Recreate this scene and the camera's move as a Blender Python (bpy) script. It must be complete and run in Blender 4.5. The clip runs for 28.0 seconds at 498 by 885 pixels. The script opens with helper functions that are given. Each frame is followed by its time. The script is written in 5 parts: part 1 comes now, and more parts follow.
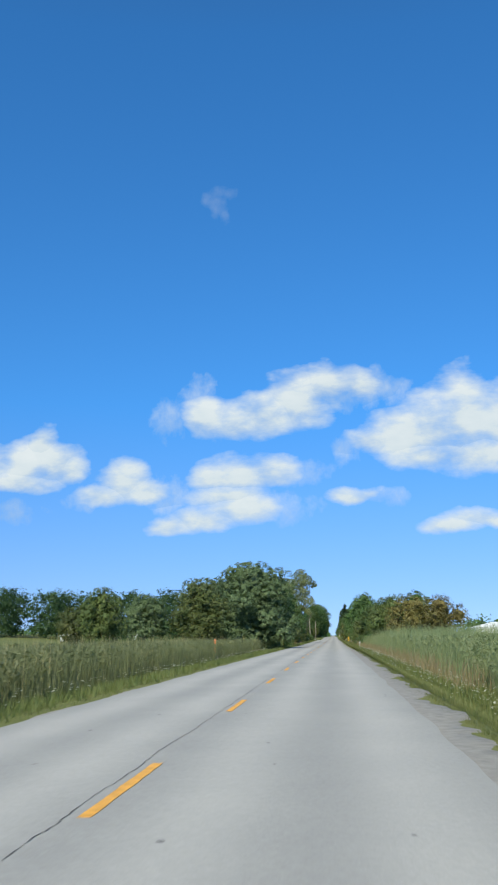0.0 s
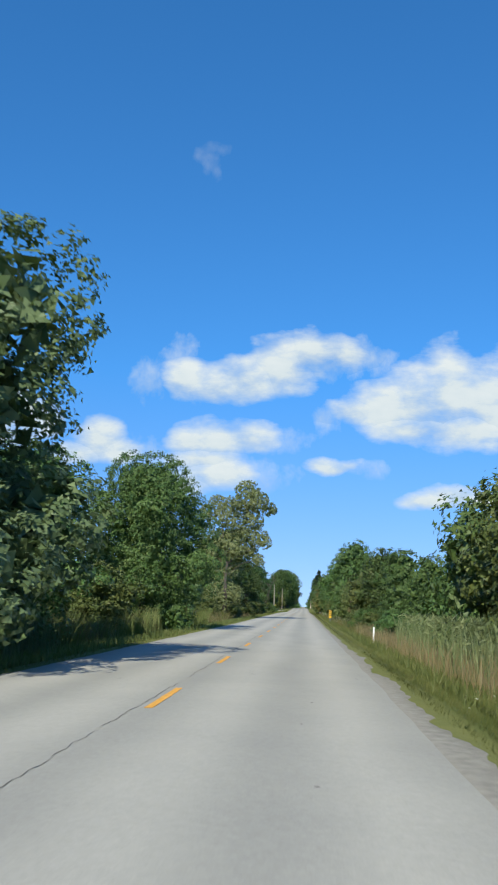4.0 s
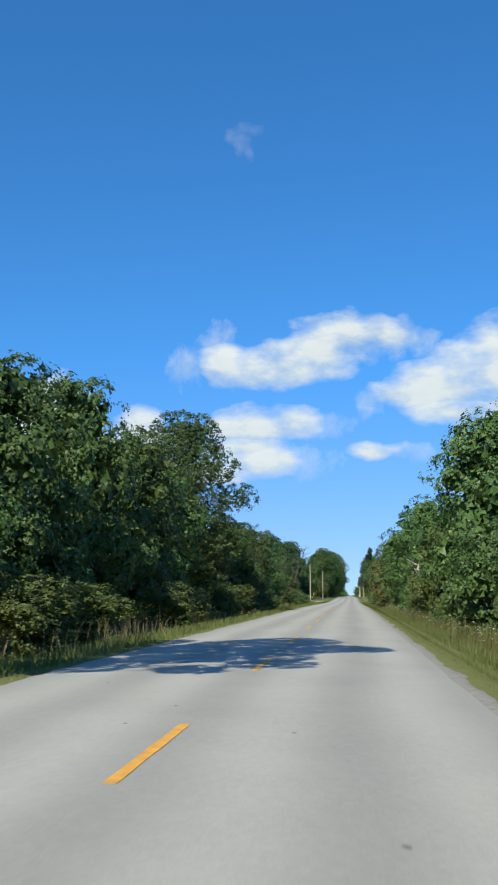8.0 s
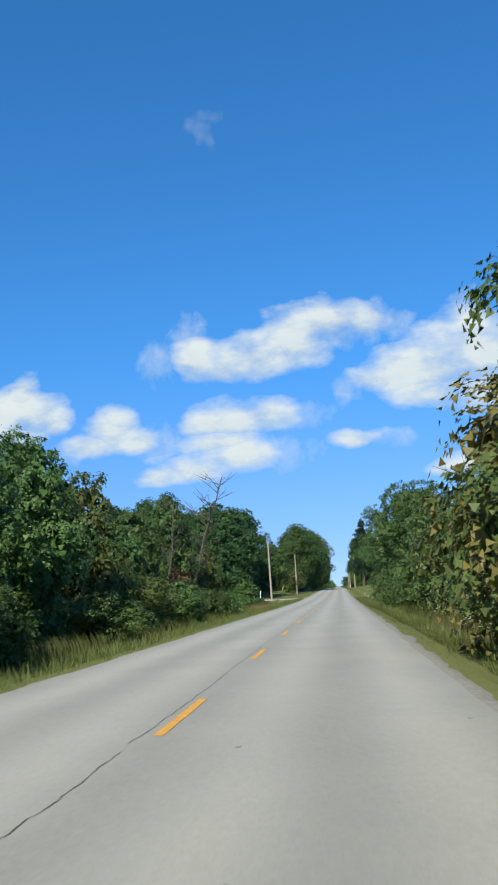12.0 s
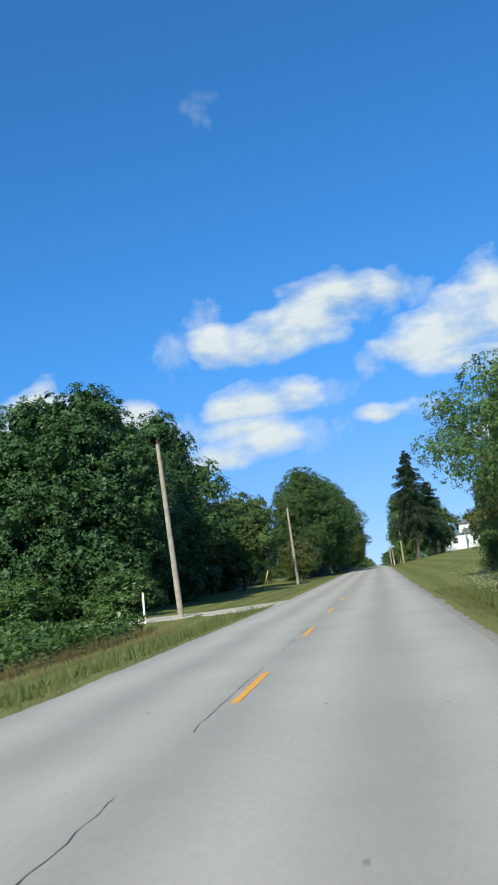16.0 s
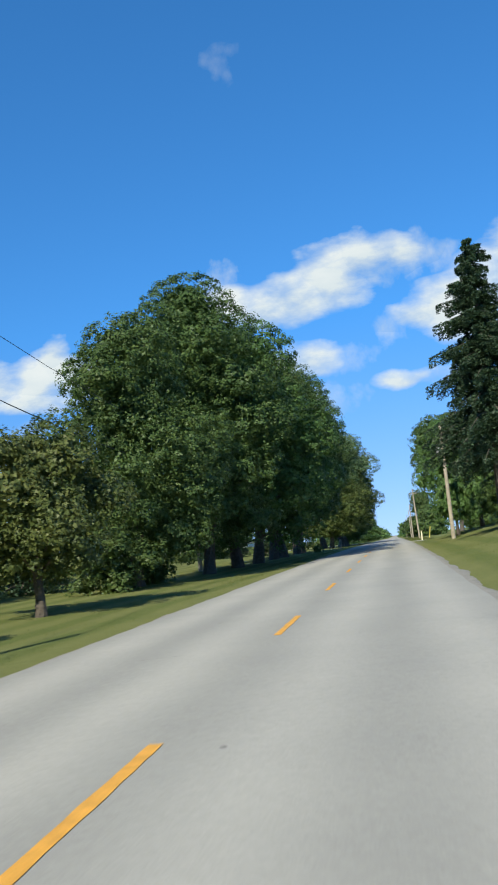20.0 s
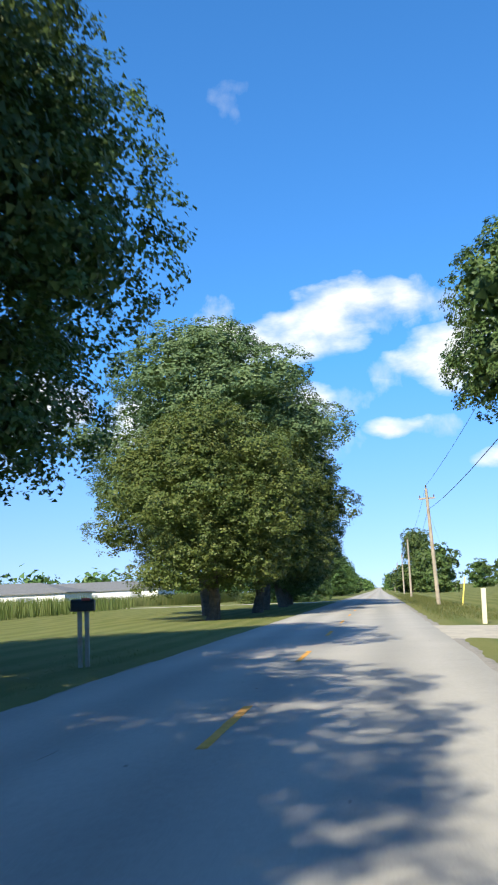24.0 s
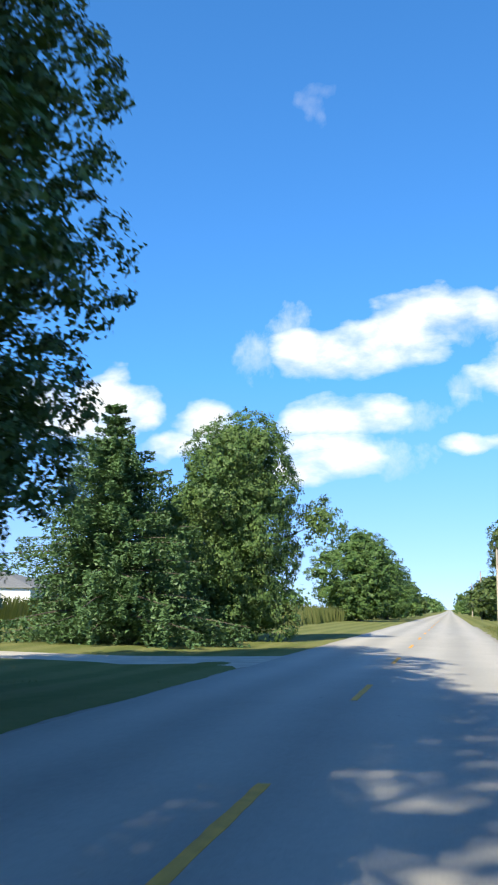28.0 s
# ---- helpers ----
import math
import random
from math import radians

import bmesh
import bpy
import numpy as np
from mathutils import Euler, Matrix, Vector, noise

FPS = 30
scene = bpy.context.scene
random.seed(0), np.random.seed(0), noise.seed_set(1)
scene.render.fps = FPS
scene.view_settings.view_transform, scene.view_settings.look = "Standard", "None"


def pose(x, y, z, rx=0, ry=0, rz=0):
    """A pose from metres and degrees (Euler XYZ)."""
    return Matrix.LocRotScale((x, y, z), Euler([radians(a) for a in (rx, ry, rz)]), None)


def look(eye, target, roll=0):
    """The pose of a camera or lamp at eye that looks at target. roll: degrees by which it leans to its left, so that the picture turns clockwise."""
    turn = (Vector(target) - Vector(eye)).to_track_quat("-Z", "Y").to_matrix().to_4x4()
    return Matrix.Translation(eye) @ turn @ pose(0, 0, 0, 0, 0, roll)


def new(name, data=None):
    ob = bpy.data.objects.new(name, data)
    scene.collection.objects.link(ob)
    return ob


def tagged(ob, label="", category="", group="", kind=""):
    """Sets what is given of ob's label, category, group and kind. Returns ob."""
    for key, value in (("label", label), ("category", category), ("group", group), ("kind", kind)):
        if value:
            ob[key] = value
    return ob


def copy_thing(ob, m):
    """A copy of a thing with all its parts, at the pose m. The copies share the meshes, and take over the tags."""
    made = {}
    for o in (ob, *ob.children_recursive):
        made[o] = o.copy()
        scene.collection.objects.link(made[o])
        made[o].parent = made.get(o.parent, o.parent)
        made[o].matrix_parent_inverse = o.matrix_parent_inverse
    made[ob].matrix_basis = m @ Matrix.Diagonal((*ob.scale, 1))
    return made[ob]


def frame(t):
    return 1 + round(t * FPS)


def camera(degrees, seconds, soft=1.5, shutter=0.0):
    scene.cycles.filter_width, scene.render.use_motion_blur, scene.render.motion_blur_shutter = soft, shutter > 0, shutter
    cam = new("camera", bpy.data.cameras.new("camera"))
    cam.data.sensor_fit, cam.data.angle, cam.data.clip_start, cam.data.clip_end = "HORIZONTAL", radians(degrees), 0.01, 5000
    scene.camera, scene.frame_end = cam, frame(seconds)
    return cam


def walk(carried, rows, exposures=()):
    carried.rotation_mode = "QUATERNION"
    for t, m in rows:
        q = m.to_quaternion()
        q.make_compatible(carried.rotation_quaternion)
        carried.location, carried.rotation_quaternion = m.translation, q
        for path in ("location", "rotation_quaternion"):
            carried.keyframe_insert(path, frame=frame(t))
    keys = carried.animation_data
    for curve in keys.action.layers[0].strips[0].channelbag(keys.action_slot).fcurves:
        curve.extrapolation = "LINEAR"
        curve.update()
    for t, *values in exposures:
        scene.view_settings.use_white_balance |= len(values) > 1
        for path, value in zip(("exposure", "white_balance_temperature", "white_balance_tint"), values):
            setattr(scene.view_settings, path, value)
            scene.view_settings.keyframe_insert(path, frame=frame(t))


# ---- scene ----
cam = camera(29.94, 28.0, soft=2.0, shutter=0.12)
PATH = [
    (0, pose(1.89, 0.00, 1.382, 101.70, 0, 5.02) @ pose(0, 0, 0, 0, 0, -0.44)),
    (0.5, pose(1.95, 11.97, 1.391, 102.27, 0, 2.89) @ pose(0, 0, 0, 0, 0, -1.76)),
    (1, pose(2.02, 23.89, 1.394, 102.11, 0, 1.74) @ pose(0, 0, 0, 0, 0, -0.47)),
    (1.5, pose(2.05, 35.77, 1.390, 99.63, 0, 2.09) @ pose(0, 0, 0, 0, 0, -0.68)),
    (2, pose(2.08, 47.63, 1.381, 99.98, 0, 3.03) @ pose(0, 0, 0, 0, 0, 0.80)),
    (2.5, pose(1.99, 59.48, 1.366, 100.29, 0, 1.60) @ pose(0, 0, 0, 0, 0, 0.05)),
    (3, pose(1.89, 71.31, 1.345, 102.90, 0, 2.61) @ pose(0, 0, 0, 0, 0, 0.39)),
    (3.5, pose(1.91, 83.15, 1.320, 100.37, 0, 3.70) @ pose(0, 0, 0, 0, 0, 2.46)),
    (5.5, pose(1.98, 130.65, 1.213, 99.13, 0, 5.00) @ pose(0, 0, 0, 0, 0, 1.42)),
    (6, pose(2.00, 142.58, 1.184, 95.62, 0, 6.41) @ pose(0, 0, 0, 0, 0, 0.21)),
    (6.5, pose(1.77, 154.54, 1.158, 98.06, 0, 6.47) @ pose(0, 0, 0, 0, 0, 0.77)),
    (7, pose(1.54, 166.53, 1.140, 97.40, 0, 10.44) @ pose(0, 0, 0, 0, 0, 2.13)),
    (7.5, pose(1.60, 178.56, 1.129, 98.95, 0, 5.81) @ pose(0, 0, 0, 0, 0, 2.29)),
    (8, pose(1.66, 190.62, 1.126, 99.14, 0, 6.40) @ pose(0, 0, 0, 0, 0, 1.20)),
    (8.5, pose(1.65, 202.71, 1.126, 97.44, 0, 8.39) @ pose(0, 0, 0, 0, 0, 2.15)),
    (9, pose(1.64, 214.83, 1.126, 98.68, 0, 8.05) @ pose(0, 0, 0, 0, 0, 0.95)),
    (9.5, pose(1.62, 226.98, 1.126, 100.39, 0, 6.98) @ pose(0, 0, 0, 0, 0, -1.21)),
    (10, pose(1.61, 239.16, 1.126, 98.48, 0, 5.40) @ pose(0, 0, 0, 0, 0, -2.37)),
    (10.5, pose(1.69, 251.37, 1.126, 99.57, 0, 4.15) @ pose(0, 0, 0, 0, 0, -3.25)),
    (11, pose(1.78, 263.60, 1.126, 99.11, 0, 4.56) @ pose(0, 0, 0, 0, 0, -3.01)),
    (11.5, pose(1.79, 275.85, 1.120, 99.10, 0, 4.87) @ pose(0, 0, 0, 0, 0, -2.19)),
    (13.5, pose(1.83, 325.00, 0.992, 98.09, 0, 7.24) @ pose(0, 0, 0, 0, 0, -4.23)),
    (14, pose(1.84, 337.30, 0.942, 98.11, 0, 7.42) @ pose(0, 0, 0, 0, 0, -5.21)),
    (14.5, pose(1.80, 349.61, 0.893, 97.59, 0, 5.53) @ pose(0, 0, 0, 0, 0, -3.78)),
    (15, pose(1.77, 361.90, 0.844, 97.62, 0, 5.78) @ pose(0, 0, 0, 0, 0, -4.37)),
    (15.5, pose(1.80, 374.19, 0.795, 97.55, 0, 5.90) @ pose(0, 0, 0, 0, 0, -4.90)),
    (16, pose(1.83, 386.46, 0.756, 98.34, 0, 6.95) @ pose(0, 0, 0, 0, 0, -7.09)),
    (16.5, pose(1.86, 398.72, 0.739, 97.91, 0, 7.45) @ pose(0, 0, 0, 0, 0, -8.41)),
    (17, pose(1.88, 410.96, 0.743, 98.43, 0, 7.84) @ pose(0, 0, 0, 0, 0, -8.16)),
    (17.5, pose(1.77, 423.17, 0.764, 97.48, 0, 4.44) @ pose(0, 0, 0, 0, 0, -9.04)),
    (18, pose(1.65, 435.35, 0.800, 97.06, 0, 5.15) @ pose(0, 0, 0, 0, 0, -7.65)),
    (18.5, pose(1.62, 447.51, 0.851, 96.78, 0, 5.11) @ pose(0, 0, 0, 0, 0, -3.75)),
    (19, pose(1.60, 459.63, 0.914, 96.82, 0, 4.00) @ pose(0, 0, 0, 0, 0, -2.25)),
    (19.5, pose(1.71, 471.72, 0.985, 98.17, 0, 4.75) @ pose(0, 0, 0, 0, 0, -2.84)),
    (20, pose(1.82, 483.77, 1.062, 96.54, 0, 8.29) @ pose(0, 0, 0, 0, 0, -5.86)),
    (20.5, pose(1.80, 495.79, 1.144, 98.99, 0, 7.85) @ pose(0, 0, 0, 0, 0, -5.57)),
    (22.5, pose(1.74, 543.48, 1.391, 99.45, 0, 11.10) @ pose(0, 0, 0, 0, 0, -4.01)),
    (23, pose(1.72, 555.32, 1.427, 99.37, 0, 9.77) @ pose(0, 0, 0, 0, 0, -1.06)),
    (23.5, pose(1.68, 567.13, 1.448, 98.53, 0, 8.63) @ pose(0, 0, 0, 0, 0, 1.76)),
    (24, pose(1.63, 578.91, 1.456, 99.14, 0, 7.51) @ pose(0, 0, 0, 0, 0, -2.60)),
    (24.5, pose(1.50, 590.67, 1.453, 98.91, 0, 8.80) @ pose(0, 0, 0, 0, 0, -3.94)),
    (25, pose(1.37, 602.41, 1.443, 96.79, 0, 10.32) @ pose(0, 0, 0, 0, 0, -2.55)),
    (25.5, pose(1.40, 614.14, 1.427, 95.45, 0, 8.34) @ pose(0, 0, 0, 0, 0, 0.47)),
    (26, pose(1.43, 625.87, 1.410, 100.02, 0, 10.46) @ pose(0, 0, 0, 0, 0, -2.91)),
    (26.5, pose(1.39, 637.60, 1.395, 99.14, 0, 11.69) @ pose(0, 0, 0, 0, 0, -2.53)),
    (27, pose(1.35, 649.35, 1.380, 99.36, 0, 10.92) @ pose(0, 0, 0, 0, 0, -0.54)),
    (27.5, pose(1.38, 661.13, 1.367, 99.47, 0, 11.43) @ pose(0, 0, 0, 0, 0, 0.50)),
    (28, pose(1.41, 672.95, 1.355, 99.97, 0, 12.14) @ pose(0, 0, 0, 0, 0, 0.75)),
]
EXPOSURES = [(0, 0.14, 6420, 5), (7, 0.2, 6580, 5), (11, 0.16, 6440, 5), (17, 0.17, 6440, 5), (20, 0.22, 6580, 5), (22.5, 0.84, 6800, 10), (24, 0.68, 6850, 10), (26, 0.52, 6800, 10), (28, 0.8, 6950, 10)]
walk(cam, PATH, EXPOSURES)

# ---- world, sun ----
SUN_EL, SUN_AZ = 37.0, 195.0   # the sun stands behind the left shoulder; az counts from +y to +x
world = bpy.data.worlds.new("world")
scene.world = world
world.use_nodes = True
wn, wl = world.node_tree.nodes, world.node_tree.links
sky = wn.new("ShaderNodeTexSky")
sky.sky_type, sky.sun_disc = "NISHITA", False
sky.sun_elevation, sky.sun_rotation = radians(SUN_EL), radians(SUN_AZ)
sky.altitude, sky.air_density, sky.dust_density, sky.ozone_density = 1200, 1.0, 0.0, 1.5
# clear late-summer air: the look-up stays clear of the yellow rim, and the blue is deep
wtc, wmap = wn.new("ShaderNodeTexCoord"), wn.new("ShaderNodeMapping")
wmap.inputs["Location"].default_value, wmap.inputs["Scale"].default_value = (0, 0, 0.10), (1, 1, 0.93)
wl.new(wtc.outputs["Generated"], wmap.inputs["Vector"])
wl.new(wmap.outputs[0], sky.inputs["Vector"])
tint = wn.new("ShaderNodeMix")
tint.data_type, tint.blend_type = "RGBA", "MULTIPLY"
tint.inputs[0].default_value = 1.0
wsep, wramp = wn.new("ShaderNodeSeparateXYZ"), wn.new("ShaderNodeValToRGB")
wl.new(wtc.outputs["Generated"], wsep.inputs[0])
wl.new(wsep.outputs[2], wramp.inputs[0])
for k in (0.4, 0.7):
    wramp.color_ramp.elements.new(k)
for k, (p, c) in zip((0, 1, 2, 3), ((0.0, (0.45, 0.475, 0.62, 1)), (0.24, (0.25, 0.62, 0.94, 1)), (0.58, (0.235, 0.655, 1.0, 1)), (1.0, (0.38, 0.36, 0.34, 1)))):
    wramp.color_ramp.elements[k].position, wramp.color_ramp.elements[k].color = p, c
wl.new(wramp.outputs[0], tint.inputs[7])
wl.new(sky.outputs[0], tint.inputs[6])
wl.new(tint.outputs[2], wn["Background"].inputs["Color"])
wn["Background"].inputs["Strength"].default_value = 0.19
sun = new("sun", bpy.data.lights.new("sun", "SUN"))
sun.data.energy, sun.data.angle, sun.data.color = 4.85, radians(0.53), (1.0, 0.94, 0.77)
sd = Vector((math.sin(radians(SUN_AZ)) * math.cos(radians(SUN_EL)), math.cos(radians(SUN_AZ)) * math.cos(radians(SUN_EL)), math.sin(radians(SUN_EL))))
sun.matrix_basis = look(sd * 300, (0, 0, 0))


# ---- materials ----
def nodes_of(m):
    m.use_nodes = True
    nt = m.node_tree
    return nt, nt.nodes, nt.links


def link_math(nt, op, a, b=None, c=None, clamp=False):
    n = nt.nodes.new("ShaderNodeMath")
    n.operation, n.use_clamp = op, clamp
    for i, v in enumerate((a, b, c)):
        if v is None:
            continue
        if isinstance(v, (int, float)):
            n.inputs[i].default_value = v
        else:
            nt.links.new(v, n.inputs[i])
    return n.outputs[0]


def noise_tex(nt, vec, scale, detail=4.0, rough=0.55):
    n = nt.nodes.new("ShaderNodeTexNoise")
    n.inputs["Scale"].default_value, n.inputs["Detail"].default_value, n.inputs["Roughness"].default_value = scale, detail, rough
    nt.links.new(vec, n.inputs["Vector"])
    return n.outputs["Fac"]


def ramp(nt, fac, stops):
    n = nt.nodes.new("ShaderNodeValToRGB")
    e = n.color_ramp.elements
    while len(e) < len(stops):
        e.new(0.5)
    for k, (p, c) in zip(e, stops):
        k.position, k.color = p, (*c, 1)
    nt.links.new(fac, n.inputs[0])
    return n.outputs[0]


def mix_col(nt, fac, a, b, mode="MIX"):
    n = nt.nodes.new("ShaderNodeMix")
    n.data_type, n.blend_type = "RGBA", mode
    for i, v in ((0, fac), (6, a), (7, b)):
        if isinstance(v, (int, float)):
            n.inputs[i].default_value = v
        elif isinstance(v, tuple):
            n.inputs[i].default_value = (*v, 1)
        else:
            nt.links.new(v, n.inputs[i])
    return n.outputs[2]


def mapped(nt, scale=(1, 1, 1), kind="Object"):
    tc = nt.nodes.new("ShaderNodeTexCoord")
    mp = nt.nodes.new("ShaderNodeMapping")
    mp.inputs["Scale"].default_value = scale
    nt.links.new(tc.outputs[kind], mp.inputs["Vector"])
    return mp.outputs[0]


def plain(name, col, rough=0.7, metal=0.0, scale=6.0, vary=0.25, bump=0.15, grain=60.0):
    """A painted, wooden or metal surface with stains and grain."""
    m = bpy.data.materials.new(name)
    nt, N, L = nodes_of(m)
    v = mapped(nt)
    big, fine = noise_tex(nt, v, scale), noise_tex(nt, v, grain, 2)
    f = link_math(nt, "ADD", link_math(nt, "MULTIPLY", big, 0.7), link_math(nt, "MULTIPLY", fine, 0.3))
    lo, hi = tuple(c * (1 - vary) for c in col), tuple(min(1, c * (1 + vary)) for c in col)
    b = N["Principled BSDF"]
    L.new(ramp(nt, f, [(0.3, lo), (0.7, hi)]), b.inputs["Base Color"])
    b.inputs["Roughness"].default_value, b.inputs["Metallic"].default_value = rough, metal
    bp = N.new("ShaderNodeBump")
    bp.inputs["Strength"].default_value, bp.inputs["Distance"].default_value = bump, 0.01
    L.new(fine, bp.inputs["Height"])
    L.new(bp.outputs[0], b.inputs["Normal"])
    return m


def leafy(name, dark, mid, light, transl=0.15, gloss=0.5):
    """Foliage: colour varies from leaf to leaf and from plant to plant, and light comes through."""
    m = bpy.data.materials.new(name)
    nt, N, L = nodes_of(m)
    b = N["Principled BSDF"]
    geo, oi = N.new("ShaderNodeNewGeometry"), N.new("ShaderNodeObjectInfo")
    v = mapped(nt)
    clump = noise_tex(nt, v, 0.8, 4)
    f = link_math(nt, "ADD", link_math(nt, "MULTIPLY", geo.outputs["Random Per Island"], 0.28), link_math(nt, "MULTIPLY", clump, 0.72))
    col = ramp(nt, f, [(0.2, dark), (0.5, mid), (0.8, light)])
    hs = N.new("ShaderNodeHueSaturation")
    L.new(col, hs.inputs["Color"])
    L.new(link_math(nt, "ADD", link_math(nt, "MULTIPLY", oi.outputs["Random"], 0.03), 0.485), hs.inputs["Hue"])
    L.new(link_math(nt, "ADD", link_math(nt, "MULTIPLY", oi.outputs["Random"], 0.4), 0.8), hs.inputs["Value"])
    L.new(hs.outputs[0], b.inputs["Base Color"])
    b.inputs["Roughness"].default_value = gloss
    b.inputs["Specular IOR Level"].default_value = 0.28
    tr = N.new("ShaderNodeBsdfTranslucent")
    L.new(mix_col(nt, 1.0, hs.outputs[0], (1.0, 1.0, 0.45), "MULTIPLY"), tr.inputs["Color"])
    mx = N.new("ShaderNodeMixShader")
    mx.inputs[0].default_value = transl
    L.new(b.outputs[0], mx.inputs[1])
    L.new(tr.outputs[0], mx.inputs[2])
    L.new(mx.outputs[0], N["Material Output"].inputs["Surface"])
    return m


def road_material():
    m = bpy.data.materials.new("worn_pale_asphalt")
    nt, N, L = nodes_of(m)
    b = N["Principled BSDF"]
    v = mapped(nt)
    sep = N.new("ShaderNodeSeparateXYZ")
    L.new(v, sep.inputs[0])
    warp = link_math(nt, "MULTIPLY", link_math(nt, "SUBTRACT", noise_tex(nt, v, 0.12, 2), 0.5), 0.7)
    x = link_math(nt, "ADD", sep.outputs[0], warp)
    # worn wheel tracks, one pair a lane, paler than the oily middle
    wave = link_math(nt, "COSINE", link_math(nt, "MULTIPLY", link_math(nt, "SUBTRACT", x, 0.85), 2 * math.pi / 1.72))
    track = link_math(nt, "ADD", link_math(nt, "MULTIPLY", wave, 0.5), 0.5)
    grain = noise_tex(nt, v, 55, 3, 0.7)
    chips = noise_tex(nt, v, 14, 4, 0.65)
    long = noise_tex(nt, mapped(nt, (2.2, 0.05, 1)), 1.0, 4)
    patch = noise_tex(nt, v, 0.35, 5, 0.6)
    base = ramp(nt, track, [(0.0, (0.395, 0.366, 0.312)), (1.0, (0.465, 0.431, 0.368))])
    base = mix_col(nt, 0.55, base, ramp(nt, long, [(0.3, (0.37, 0.345, 0.305)), (0.7, (0.475, 0.441, 0.378))]))
    base = mix_col(nt, 0.5, base, ramp(nt, patch, [(0.35, (0.35, 0.328, 0.292)), (0.62, (0.475, 0.443, 0.382))]))
    base = mix_col(nt, 0.3, base, ramp(nt, chips, [(0.3, (0.28, 0.27, 0.26)), (0.75, (0.53, 0.52, 0.49))]))
    base = mix_col(nt, 0.25, base, ramp(nt, grain, [(0.3, (0.25, 0.24, 0.23)), (0.7, (0.58, 0.56, 0.53))]))
    base = mix_col(nt, 1.0, base, ramp(nt, track, [(0.0, (0.87, 0.885, 0.895)), (1.0, (1.07, 1.08, 1.08))]), "MULTIPLY")
    spots = N.new("ShaderNodeTexVoronoi")
    spots.inputs["Scale"].default_value = 1.1
    L.new(mapped(nt, (1, 0.8, 1)), spots.inputs["Vector"])
    sf = link_math(nt, "ADD", spots.outputs["Distance"], link_math(nt, "MULTIPLY", chips, 0.06))
    base = mix_col(nt, link_math(nt, "LESS_THAN", sf, 0.062), base, (0.16, 0.15, 0.14))
    L.new(base, b.inputs["Base Color"])
    b.inputs["Roughness"].default_value = 0.85
    b.inputs["Specular IOR Level"].default_value = 0.25
    bp = N.new("ShaderNodeBump")
    bp.inputs["Strength"].default_value, bp.inputs["Distance"].default_value = 0.35, 0.006
    L.new(grain, bp.inputs["Height"])
    L.new(bp.outputs[0], b.inputs["Normal"])
    return m


def ground_material():
    """Rough grass on the verges, mown lawn by the houses, field beyond."""
    m = bpy.data.materials.new("grassy_ground")
    nt, N, L = nodes_of(m)
    b = N["Principled BSDF"]
    v = mapped(nt)
    f1, f2, f3 = noise_tex(nt, v, 0.25, 5, 0.6), noise_tex(nt, v, 3.0, 4, 0.65), noise_tex(nt, v, 40, 3, 0.7)
    c = ramp(nt, f1, [(0.3, (0.10, 0.155, 0.035)), (0.55, (0.175, 0.21, 0.062)), (0.75, (0.235, 0.24, 0.085))])
    c = mix_col(nt, 0.45, c, ramp(nt, f2, [(0.3, (0.075, 0.11, 0.028)), (0.7, (0.24, 0.23, 0.085))]))
    c = mix_col(nt, 0.4, c, ramp(nt, f3, [(0.3, (0.05, 0.08, 0.02)), (0.7, (0.25, 0.25, 0.10))]))
    mow = N.new("ShaderNodeTexWave")
    mow.inputs["Scale"].default_value, mow.inputs["Distortion"].default_value = 0.22, 1.6
    L.new(mapped(nt, (0.9, 0.25, 1)), mow.inputs["Vector"])
    c = mix_col(nt, 0.26, c, ramp(nt, mow.outputs["Fac"], [(0.2, (0.09, 0.12, 0.03)), (0.8, (0.27, 0.25, 0.10))]))
    L.new(c, b.inputs["Base Color"])
    b.inputs["Roughness"].default_value = 0.95
    b.inputs["Specular IOR Level"].default_value = 0.1
    bp = N.new("ShaderNodeBump")
    bp.inputs["Strength"].default_value, bp.inputs["Distance"].default_value = 0.6, 0.03
    L.new(f3, bp.inputs["Height"])
    L.new(bp.outputs[0], b.inputs["Normal"])
    return m


M_ROAD = road_material()
M_GROUND = ground_material()
M_SHOULDER = plain("dusty_shoulder_gravel", (0.30, 0.28, 0.245), 0.95, 0, 5.5, 0.25, 0.8, 45)
M_GRAVEL = plain("pale_driveway_gravel", (0.47, 0.43, 0.36), 0.95, 0, 1.5, 0.25, 0.8, 40)
M_DASH = plain("worn_yellow_road_paint", (0.80, 0.385, 0.062), 0.8, 0, 5, 0.3, 0.3, 50)
M_CRACK = plain("dark_open_crack", (0.075, 0.07, 0.065), 0.95, 0, 4, 0.4, 0.5, 60)
M_SEAM = plain("grey_tar_seal", (0.27, 0.26, 0.245), 0.9, 0, 3, 0.3, 0.5, 40)
M_BARK = plain("grey_brown_bark", (0.10, 0.082, 0.066), 0.95, 0, 5, 0.45, 0.9, 22)
M_DEADWOOD = plain("bleached_dead_wood", (0.42, 0.36, 0.30), 0.9, 0, 4, 0.4, 0.7, 18)
M_POLE = plain("weathered_pole_timber", (0.36, 0.31, 0.25), 0.9, 0, 3, 0.3, 0.5, 25)
M_WIRE = plain("dark_cable", (0.03, 0.03, 0.03), 0.6)
M_STEEL = plain("grey_galvanised_steel", (0.42, 0.43, 0.44), 0.45, 0.8)
M_INSUL = plain("brown_glazed_porcelain", (0.12, 0.06, 0.04), 0.3)
